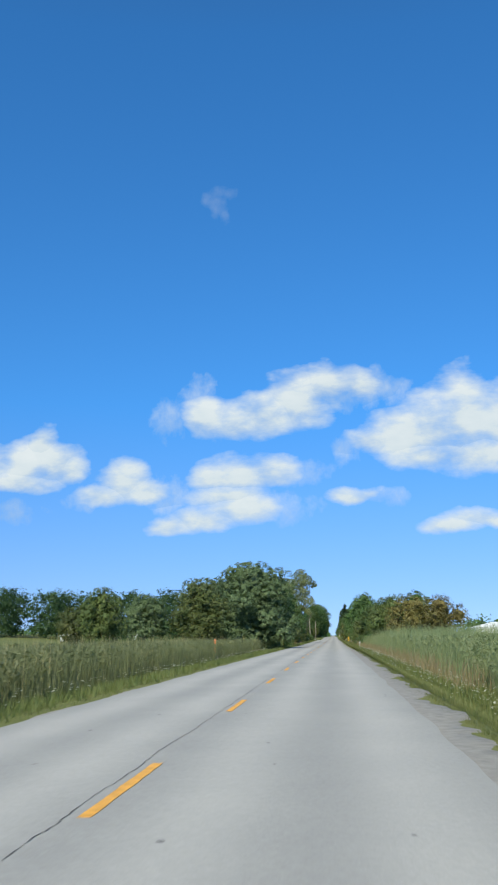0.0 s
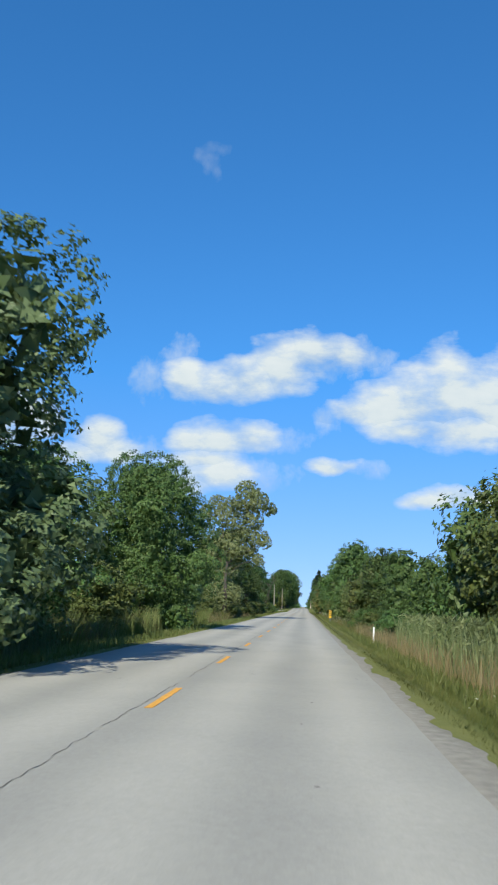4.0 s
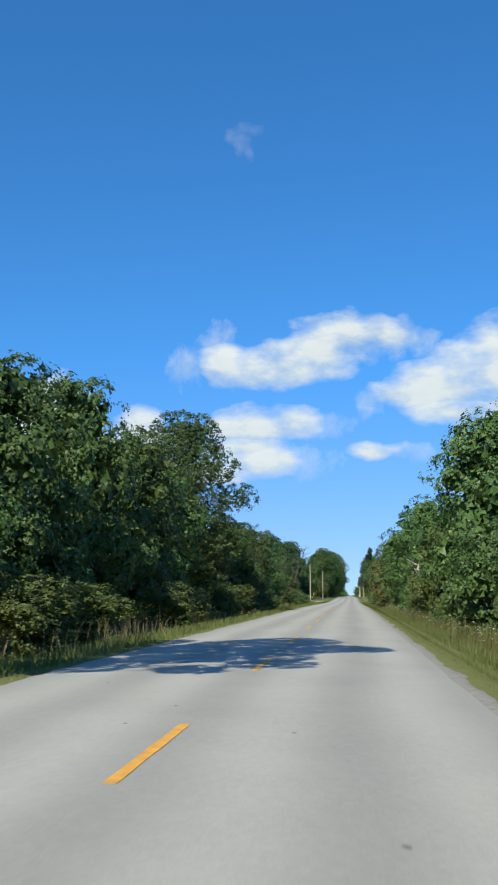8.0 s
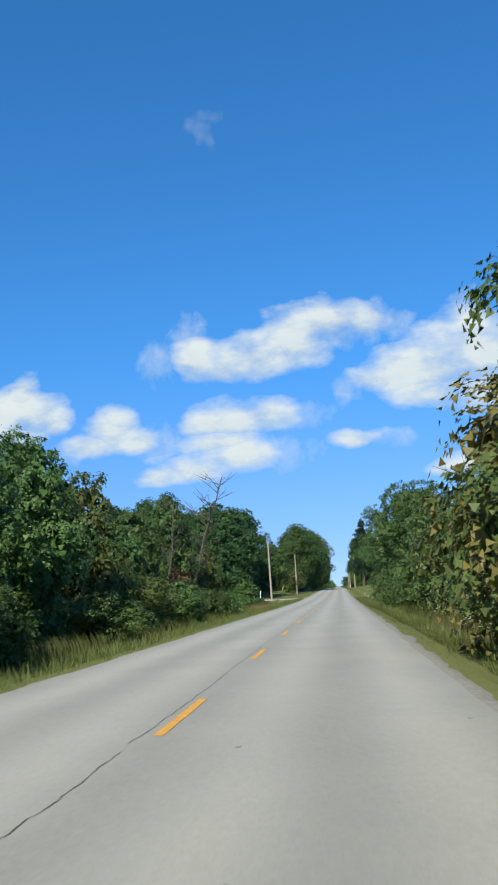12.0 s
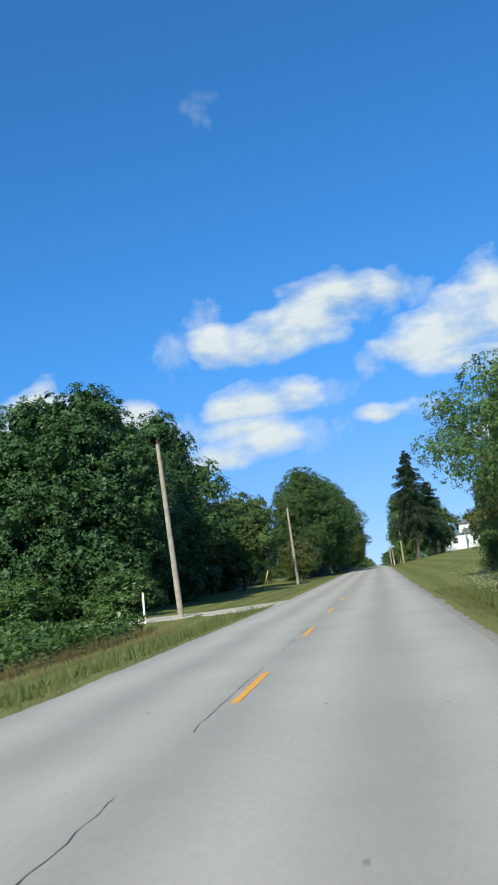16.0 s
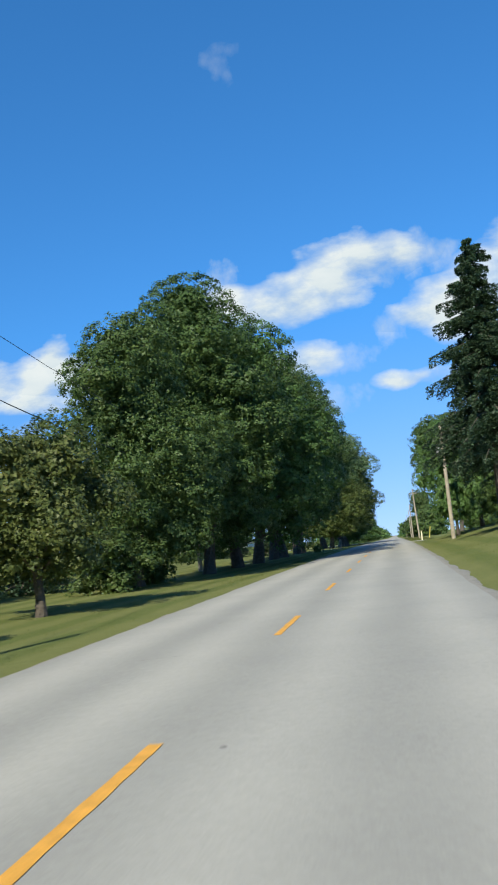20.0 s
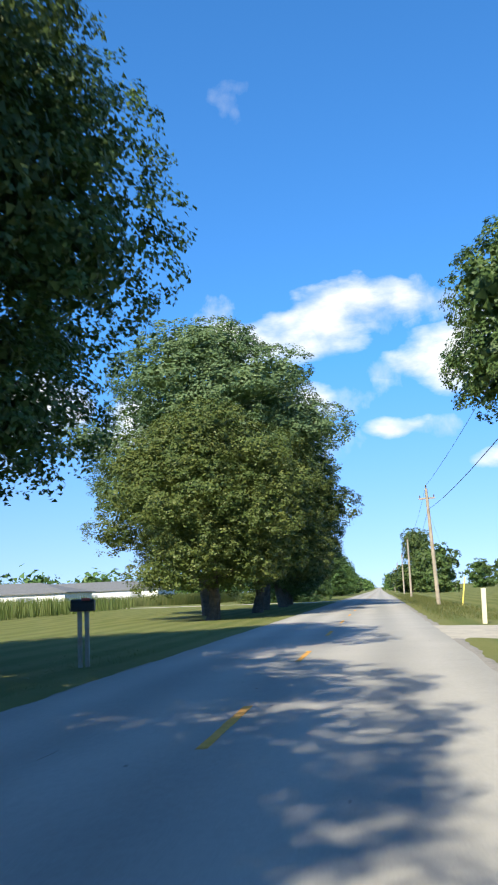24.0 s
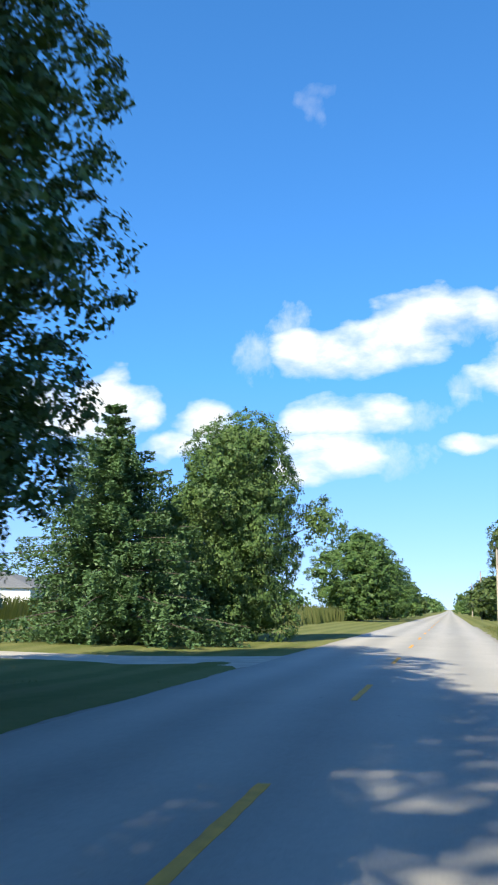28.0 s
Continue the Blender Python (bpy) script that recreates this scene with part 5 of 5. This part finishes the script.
blades("corn_field", x, y, g.uniform(1.5, 2.1, len(x)), g.uniform(0.05, 0.09, len(x)), 0.3, L_CORN, "tall ripening corn beyond the farm lane", "crop", 55, bend=False)


def woods(name, spots, h0, h1, w, n, size, mat, label, seed):
    """A distant wood: many crowns in one mass of leaves."""
    rng = np.random.default_rng(seed)
    lobes = []
    for x, y in spots:
        h = rng.uniform(h0, h1)
        g0 = float(land_z(x, y))
        for k in range(7):
            u = (k + 0.5) / 7
            a = rng.uniform(0, 6.28)
            r = w * math.sin(math.pi * (0.2 + 0.7 * u)) * rng.uniform(0.3, 0.9)
            lobes.append((x + math.cos(a) * r, y + math.sin(a) * r, g0 + h * (0.08 + 0.82 * u), w * rng.uniform(0.42, 0.62)))
    q = lobed_crown(rng, lobes, n, size, fill=0.15, turn=False)
    tagged(new(name, fast_mesh(name, q, 3, mat)), label, "woods", kind="stuff")


rw = random.Random(9)
woods("distant_woods", [(-72 - i * 1.25 + rw.uniform(-6, 6), 455 + rw.uniform(-25, 45)) for i in range(150)], 21.5, 26, 6.5, 90000, 0.95, L_WOOD, "dark green wooded hillside beyond the reeds", 61)
woods("distant_woods", [(-700 + i * 9 + rw.uniform(-4, 4), 980 + rw.uniform(-60, 160)) for i in range(75)], 8, 14, 8, 20000, 2.4, L_HEDGE, "low distant tree line across the fields", 62)
woods("distant_woods", [(45 + i * 9 + rw.uniform(-4, 4), 620 + i * 6 + rw.uniform(-60, 120)) for i in range(70)], 8, 14, 8, 20000, 2.4, L_HEDGE, "low distant tree line beyond the lawn", 63)
woods("distant_woods", [(60 + i * 6 + rw.uniform(-4, 4), 330 + rw.uniform(-60, 60)) for i in range(45)], 5, 9, 5, 14000, 1.5, L_HEDGE, "distant trees behind the reeds", 64)
woods("distant_woods", [(s * (12 + abs(rw.gauss(0, 16))), 1150 + i * 16) for i in range(60) for s in (-1, 1)], 7, 12, 6, 26000, 1.9, L_HEDGE, "distant trees where the road meets the horizon", 65)
woods("distant_woods", [(-30 - rw.uniform(0, 120), 500 + rw.uniform(25, 90)) for i in range(40)], 6, 11, 5, 16000, 1.3, L_MAPLE, "dark trees behind the shaded lawn", 66)


# ---- bare and dead wood ----
def bare_tree(x, y, h, seed, mat, label, r0=0.16, n=16, lean=(0, 0)):
    rr = random.Random(seed)
    t = new("dead_tree")
    bm = bmesh.new()
    pts = [(lean[0] * u + rr.uniform(-0.1, 0.1), lean[1] * u + rr.uniform(-0.1, 0.1), h * u - 0.2) for u in (0, 0.2, 0.4, 0.6, 0.8, 1.0)]
    tube_into(bm, pts, [r0 * 1.3, r0, r0 * 0.85, r0 * 0.65, r0 * 0.4, 0.03], 8)
    part("trunk", bm, mat, t)
    for i in range(n):
        bm = bmesh.new()
        u = rr.uniform(0.3, 0.98)
        a, ln = rr.uniform(0, 6.28), h * rr.uniform(0.10, 0.28)
        s = Vector((lean[0] * u, lean[1] * u, h * u - 0.2))
        d = Vector((math.cos(a), math.sin(a), rr.uniform(0.2, 0.9))).normalized()
        m, e = s + d * ln * 0.5 + Vector((0, 0, 0.1)), s + d * ln + Vector((rr.uniform(-.2, .2), rr.uniform(-.2, .2), 0.25))
        tube_into(bm, [s, m, e], [r0 * 0.3, r0 * 0.17, 0.008], 5)
        for _ in range(3):
            e2 = m + Vector((rr.uniform(-1, 1), rr.uniform(-1, 1), rr.uniform(0.1, 1))) * ln * 0.35
            tube_into(bm, [m, e2], [r0 * 0.12, 0.006], 4)
        part("branch", bm, mat, t)
    put(t, x, y)
    return tagged(t, label, "dead tree")


plant("shrub", 7.3, 270.5, 2.5, 1.7)
bare_tree(7.3, 276, 5.6, 3, M_DEADWOOD, "bleached broken dead trunk standing in the hedge", 0.26, 5, (0.4, 0.3))
bare_tree(7.2, 330, 7.2, 4, M_BARK, "bare grey dead tree in the hedge", 0.10, 20)
bare_tree(-9.6, 355.5, 10.6, 5, M_BARK, "bare dead tree leaning out of the hedge", 0.12, 34, (3.1, 0.3))
bare_tree(-10.4, 354, 8.8, 8, M_BARK, "thin bare dead tree in the hedge", 0.09, 26, (0.6, 0.3))
bare_tree(-11.2, 601, 7.0, 6, M_BARK, "bare dead tree with thin branches beside the lawn", 0.10, 26, (2.2, 0.5))


# ---- poles and wires ----
def utility_pole(x, y, h, lean=0.0, arm=True, can=False, label="weathered grey wooden utility pole beside the road"):
    t = new("utility_pole")
    bm = bmesh.new()
    tube_into(bm, [(0, 0, -0.4), (0, 0, h * 0.5), (0, 0, h)], [0.16, 0.14, 0.105], 12)
    part("shaft", bm, M_POLE, t)
    if arm:
        bm = box(0.0, 0.13, h - 0.75, 1.25, 0.10, 0.12, 0.012)
        part("crossarm", bm, M_POLE, t)
        for s in (-0.52, 0.52):
            bm = bmesh.new()
            tube_into(bm, [(s, 0.13, h - 0.69), (s, 0.13, h - 0.60), (s, 0.13, h - 0.57), (s, 0.13, h - 0.50)], [0.015, 0.05, 0.035, 0.045], 8)
            part("insulator", bm, M_INSUL, t, "brown porcelain insulator")
    bm = bmesh.new()
    tube_into(bm, [(0, 0, h - 0.02), (0, 0, h + 0.14), (0, 0, h + 0.17), (0, 0, h + 0.26)], [0.02, 0.055, 0.035, 0.05], 8)
    part("insulator", bm, M_INSUL, t, "brown porcelain insulator")
    if can:
        bm = bmesh.new()
        tube_into(bm, [(-0.32, 0, h - 2.3), (-0.32, 0, h - 2.25), (-0.32, 0, h - 1.4), (-0.32, 0, h - 1.33)], [0.17, 0.21, 0.21, 0.14], 14)
        part("transformer", bm, M_STEEL, t, "grey steel transformer can")
    t.matrix_basis = pose(x, y, float(land_z(x, y)), 0, lean, 0)
    tagged(t, label, "utility pole", "poles along the road")
    top = t.matrix_basis @ Vector((0, 0, h + 0.2))
    low = t.matrix_basis @ Vector((0, 0.15, h - 1.6))
    return top, low


def wire(a, b, sag=0.6, r=0.011):
    bm = bmesh.new()
    pts = [Vector(a).lerp(Vector(b), i / 12) - Vector((0, 0, sag * 4 * (i / 12) * (1 - i / 12))) for i in range(13)]
    tube_into(bm, pts, [r] * 13, 5)
    me = bpy.data.meshes.new("power_cable")
    bm.to_mesh(me)
    bm.free()
    me.materials.append(M_WIRE)
    tagged(new("power_cable", me), "thin dark power cable strung between poles", "cable", "cables between the poles")


tops = []
for x, y, h, lean, arm, can in ((-8.9, 435.6, 9.4, -1.6, False, False), (-7.4, 491, 8.6, -1.0, False, False), (-11.2, 545, 8.6, 0, False, False)):
    tops.append(utility_pole(x, y, h, lean, arm, can))
for a, b in zip(tops, tops[1:]):
    wire(a[0], b[0], 0.7)
    wire(a[1], b[1], 0.9, 0.016)
rtops = []
for x, y, h, lean, arm, can in ((6.1, 556, 8.6, 0, False, True), (6.9, 597, 8.4, 0.4, True, False), (5.9, 651, 8.8, -2.0, True, False), (5.9, 713, 8.0, 0, False, False), (6.6, 780, 8.2, 0, False, False), (6.8, 845, 8.2, 0, False, False), (6.8, 915, 8.2, 0, False, False)):
    if y == 597:
        continue
    rtops.append(utility_pole(x, y, h, lean, arm, can))
for a, b in zip(rtops, rtops[1:]):
    wire(a[0], b[0], 0.9)
    wire(a[1], b[1], 1.1, 0.016)


def tube_thing(name, pts, radii, mat, label, cat, seg=10):
    bm = bmesh.new()
    tube_into(bm, pts, radii, seg)
    me = bpy.data.meshes.new(name)
    bm.to_mesh(me)
    bm.free()
    me.materials.append(mat)
    return tagged(new(name, me), label, cat)


z = float(land_z(-10.2, 486))
tube_thing("guy_guard", [(-10.6, 485.6, z - 0.1), (-10.0, 486.2, z + 1.9)], [0.045, 0.045], M_YPLASTIC, "pale yellow guard over a slanting guy wire", "guy guard")
wire((-10.6, 485.6, z + 0.0), tops[1][1], 0.0, 0.006)
z = float(land_z(7.9, 650))
tube_thing("guy_guard", [(7.5, 649.4, z - 0.1), (7.9, 650.2, z + 2.0)], [0.05, 0.05], M_YPLASTIC, "yellow guard over a slanting guy wire", "guy guard")
wire((7.5, 649.4, z), rtops[1][1], 0.0, 0.006)


# ---- roadside posts, signs and boxes ----
def marker_post(x, y, h, mat, capmat, label, w=0.10):
    t = new("marker_post")
    part("post", box(0, 0, h / 2 - 0.15, w, w * 0.45, h + 0.3, 0.008), mat, t)
    part("cap", box(0, 0, h + 0.06, w * 1.08, w * 0.55, 0.12, 0.01), capmat, t, "paler cap of the post")
    t.matrix_basis = pose(x, y, float(land_z(x, y)), 0, 1.5, 4)
    return tagged(t, label, "marker post")


marker_post(-7.0, 70.5, 1.55, M_ORANGE, M_ORANGE, "faded orange plastic marker post before the reeds", 0.15)
marker_post(5.8, 148, 0.8, M_WHITE, M_WHITE, "short white marker post in the verge grass")
marker_post(5.3, 614, 1.15, M_CREAM, M_CREAM, "cream plastic cable marker beside the driveway", 0.16)
marker_post(-10.6, 434.5, 1.45, M_WHITE, M_CREAM, "thin white marker post beside the pole")
marker_post(-11.4, 432.6, 0.7, M_POLE, M_POLE, "short brown wooden stake by the field", 0.14)


def object_marker(x, y):
    """A yellow hazard plate with slanting black stripes on a steel post."""
    t = new("object_marker")
    bm = bmesh.new()
    box_into(bm, 0, 0.03, 0.55, 0.05, 0.03, 1.6, 0.004)
    part("post", bm, M_STEEL, t, "galvanised steel post")
    part("plate", box(0, 0, 0.82, 0.305, 0.006, 0.914, 0.002), M_MARKER_Y, t, "yellow reflective plate")
    for k in range(4):
        c = 0.48 + k * 0.235
        bm = bmesh.new()
        pts = [(-0.15, c + 0.03), (0.15, c + 0.19), (0.15, c + 0.30), (-0.15, c + 0.14)]
        pts = [(a, min(max(b, 0.366), 1.272)) for a, b in pts]
        lo = [bm.verts.new((a, -0.006, b)) for a, b in pts]
        hi = [bm.verts.new((a, -0.0085, b)) for a, b in pts]
        bm.faces.new(lo[::-1])
        bm.faces.new(hi)
        for i in range(4):
            bm.faces.new((lo[i], lo[(i + 1) % 4], hi[(i + 1) % 4], hi[i]))
        part("stripe", bm, M_BLACK, t, "slanting black stripe")
    t.matrix_basis = pose(x, y, float(land_z(x, y)) + 0.2, 0, 0, 6)
    return tagged(t, "yellow hazard plate with black slanting stripes", "road sign")


object_marker(5.0, 207)


def mailbox(x, y):
    t = new("mailbox")
    for s in (-0.07, 0.09):
        bm = box(s, 0, 0.45, 0.09, 0.11, 1.3, 0.008)
        part("post", bm, M_POLE, t, "grey weathered wooden post")
    bm = bmesh.new()
    n, L0 = 10, 0.5
    prof = [(-0.13, 0.0)] + [(0.13 * math.cos(math.pi * (1 - k / n)), 0.16 + 0.11 * math.sin(math.pi * k / n)) for k in range(n + 1)] + [(0.13, 0.0)]
    a = [bm.verts.new((-L0 / 2, p, 1.1 + q)) for p, q in prof]
    b = [bm.verts.new((L0 / 2, p, 1.1 + q)) for p, q in prof]
    for i in range(len(prof)):
        j = (i + 1) % len(prof)
        bm.faces.new((a[i], a[j], b[j], b[i]))
    bm.faces.new(a[::-1])
    bm.faces.new(b)
    part("box", bm, M_BLACK, t, "black metal box")
    part("door", box(L0 / 2 + 0.012, 0, 1.1 + 0.125, 0.02, 0.24, 0.24, 0.01), M_BLACK, t, "hinged black door")
    part("flag", box(0.1, -0.15, 1.36, 0.18, 0.012, 0.06, 0.003), M_RED, t, "small red flag")
    t.matrix_basis = pose(x, y, float(land_z(x, y)) + 0.12, 0, 0, 8)
    return tagged(t, "black metal mailbox on two grey wooden posts", "mailbox")


mailbox(-5.0, 599.4)
z = float(land_z(-7.2, 599.5))
tube_thing("wooden_post", [(-7.2, 599.5, z - 0.2), (-7.2, 599.5, z + 0.6), (-7.2, 599.5, z + 0.75), (-7.22, 599.5, z + 1.7), (-7.22, 599.5, z + 1.8)], [0.09, 0.09, 0.17, 0.16, 0.10], M_BARK, "dark weathered post with a thick wrapped top", "post", 12)


# ---- buildings ----
def window(parent, x, y, z, w, h, face):
    """A window in a wall whose outside looks towards face ('y-' or 'x-')."""
    ty = face == "y-"
    fr = bmesh.new()
    for a, b, c, d in ((0, h / 2 + 0.04, w + 0.16, 0.08), (0, -h / 2 - 0.04, w + 0.20, 0.08), (-w / 2 - 0.04, 0, 0.08, h), (w / 2 + 0.04, 0, 0.08, h), (0, 0, w, 0.04)):
        if ty:
            box_into(fr, x + a, y - 0.03, z + b, c, 0.10, d)
        else:
            box_into(fr, x - 0.03, y + a, z + b, 0.10, c, d)
    f = part("window_frame", fr, M_WHITE, parent)
    g = box(x, y - 0.012, z, w, 0.02, h) if ty else box(x - 0.012, y, z, 0.02, w, h)
    part("pane", g, M_GLASS, f, "dark window pane")


def hip_roof(parent, x0, x1, y0, y1, z, rise, over=0.35, name="roof", mat=None):
    x0, x1, y0, y1 = x0 - over, x1 + over, y0 - over, y1 + over
    k = min(x1 - x0, y1 - y0) / 2 * 0.95
    cx0, cx1, cy0, cy1 = (x0 + k, x1 - k, (y0 + y1) / 2, (y0 + y1) / 2) if x1 - x0 > y1 - y0 else ((x0 + x1) / 2, (x0 + x1) / 2, y0 + k, y1 - k)
    v = [(x0, y0, z), (x1, y0, z), (x1, y1, z), (x0, y1, z), (cx0, cy0, z + rise), (cx1, cy1, z + rise)]
    v += [(a, b, c - 0.12) for a, b, c in v[:4]]
    if x1 - x0 > y1 - y0:
        f = [(0, 1, 5, 4), (1, 2, 5), (2, 3, 4, 5), (3, 0, 4)]
    else:
        f = [(0, 1, 4), (1, 2, 5, 4), (2, 3, 5), (3, 0, 4, 5)]
    f += [(6, 7, 1, 0), (7, 8, 2, 1), (8, 9, 3, 2), (9, 6, 0, 3), (9, 8, 7, 6)]
    ob = new(name, mesh_of(name, v, f, mat or M_ROOF))
    return child(ob, parent, "grey shingle roof")


def boarded_wall(parent, x0, x1, y0, y1, z0, z1, pitch=0.16, name="wall"):
    """A block with overlapping white boards on all sides."""
    bm = bmesh.new()
    n = int((z1 - z0) / pitch)
    rings = []
    for i in range(n):
        for z, d in ((z0 + (z1 - z0) * i / n, 0.025), (z0 + (z1 - z0) * (i + 1) / n, 0.0)):
            rings.append([bm.verts.new(p) for p in ((x0 - d, y0 - d, z), (x1 + d, y0 - d, z), (x1 + d, y1 + d, z), (x0 - d, y1 + d, z))])
    for lo, hi in zip(rings, rings[1:]):
        for k in range(4):
            bm.faces.new((lo[k], lo[(k + 1) % 4], hi[(k + 1) % 4], hi[k]))
    bm.faces.new(rings[0][::-1])
    bm.faces.new(rings[-1])
    return part(name, bm, M_WHITE, parent, "white boarded wall")


def farmhouse():
    t = new("farmhouse")
    b = float(land_z(22, 573)) - 0.15
    boarded_wall(t, 15.0, 18.6, 568, 575, b - 0.4, b + 2.8)
    hip_roof(t, 15.0, 18.6, 568, 575, b + 2.82, 0.5, 0.25)
    boarded_wall(t, 18.6, 31, 570, 580, b - 0.4, b + 3.0)
    hip_roof(t, 18.6, 31, 570, 580, b + 3.02, 3.0, 0.4)
    boarded_wall(t, 18.0, 22.5, 572.5, 578.5, b + 2.9, b + 4.9)
    hip_roof(t, 18.0, 22.5, 572.5, 578.5, b + 4.92, 1.1, 0.35)
    part("chimney", box(25.5, 575, b + 5.9, 0.6, 0.6, 1.6, 0.02), M_ROOF, t, "grey block chimney")
    window(t, 16.7, 567.97, b + 1.6, 0.75, 1.0, "y-")
    window(t, 20.4, 569.97, b + 1.7, 0.7, 0.9, "y-")
    window(t, 26.6, 569.97, b + 1.7, 1.2, 1.0, "y-")
    window(t, 20.2, 572.47, b + 4.0, 0.7, 0.9, "y-")
    window(t, 14.97, 571.5, b + 1.6, 0.9, 1.1, "x-")
    tagged(t, "white boarded farmhouse with grey hipped roof on the lawn", "house")


farmhouse()


def shed(x0, x1, y0, y1, wall_h, rise, label, roof=None):
    t = new("shed")
    b = float(land_z((x0 + x1) / 2, (y0 + y1) / 2)) - 0.1
    part("wall", box((x0 + x1) / 2, (y0 + y1) / 2, b + wall_h / 2 - 0.2, x1 - x0, y1 - y0, wall_h + 0.4, 0.02), M_WHITE, t, "white metal wall")
    hip_roof(t, x0, x1, y0, y1, b + wall_h + 0.01, rise, 0.4, "roof", roof)
    n = max(1, int((x1 - x0) / 9))
    for i in range(n):
        xx = x0 + (i + 0.5) * (x1 - x0) / n
        part("door", box(xx, y0 - 0.02, b + wall_h * 0.4, min(2.4, (x1 - x0) * 0.3), 0.06, wall_h * 0.8, 0.01), M_STEEL, t, "grey sliding door")
    tagged(t, label, "shed")


shed(-100, -44, 770, 786, 3.2, 2.0, "long low white farm shed with a dark roof")
shed(-86, -80, 300, 306, 1.9, 1.2, "small white shed far behind the reeds", M_WHITE)
shed(-54, -49, 262, 268, 1.5, 1.1, "small white outbuilding among the trees", M_WHITE)
shed(46, 62, 300, 312, 3.6, 1.6, "large white barn far behind the reeds", M_WHITE)
shed(-62, -40, 700, 712, 2.6, 1.5, "low white outbuilding behind the corn")


def parked_car(x, y, rot):
    """A small red car under the trees."""
    t = new("parked_car")
    bm = bmesh.new()
    prof = [(-2.1, 0.35), (-2.15, 0.75), (-1.95, 0.95), (-1.2, 1.0), (-0.55, 1.42), (0.75, 1.45), (1.5, 1.02), (2.1, 0.92), (2.15, 0.4)]
    a = [bm.verts.new((p, -0.85, q)) for p, q in prof]
    b = [bm.verts.new((p, 0.85, q)) for p, q in prof]
    for i in range(len(prof)):
        j = (i + 1) % len(prof)
        bm.faces.new((a[i], a[j], b[j], b[i]))
    bm.faces.new(a[::-1])
    bm.faces.new(b)
    bmesh.ops.bevel(bm, geom=list(bm.edges), offset=0.06, segments=2, affect="EDGES")
    part("body", bm, M_RED, t, "faded red car body")
    for s in (-0.86, 0.86):
        part("side_window", box(0.1, s, 1.2, 1.3, 0.02, 0.3, 0.008), M_GLASS, t, "dark side window")
        for p in (-1.35, 1.35):
            bm = bmesh.new()
            tube_into(bm, [(p, s - 0.1, 0.31), (p, s - 0.08, 0.31), (p, s + 0.08, 0.31), (p, s + 0.1, 0.31)], [0.27, 0.31, 0.31, 0.27], 16)
            w = part("wheel", bm, M_BLACK, t, "black tyre")
            bm = bmesh.new()
            k = 0.105 if s > 0 else -0.105
            tube_into(bm, [(p, s + k * 0.9, 0.31), (p, s + k * 1.1, 0.31)], [0.17, 0.16], 12)
            part("rim", bm, M_STEEL, w, "grey steel rim")
    t.matrix_basis = pose(x, y, float(land_z(x, y)), 0, 0, rot)
    tagged(t, "faded red car parked under dark trees", "car")


parked_car(-36, 548, 25)
plant("shrub", -10.2, 522, 3.0, 2.2)
plant("shrub", -10.6, 530, 2.8, 2.0)
for i in range(8):
    plant("shrub", -13.5 - i * 6.5, 441.5 + rt.uniform(-0.5, 0.8), rt.uniform(2.6, 4.0), 2.6)
plant("shrub_olive", -16, 703, 1.6, 1.4)
plant("shrub", -7.4, 593.5, 0.9, 0.7)
plant("shrub", -8.6, 713.5, 3.0, 2.6)
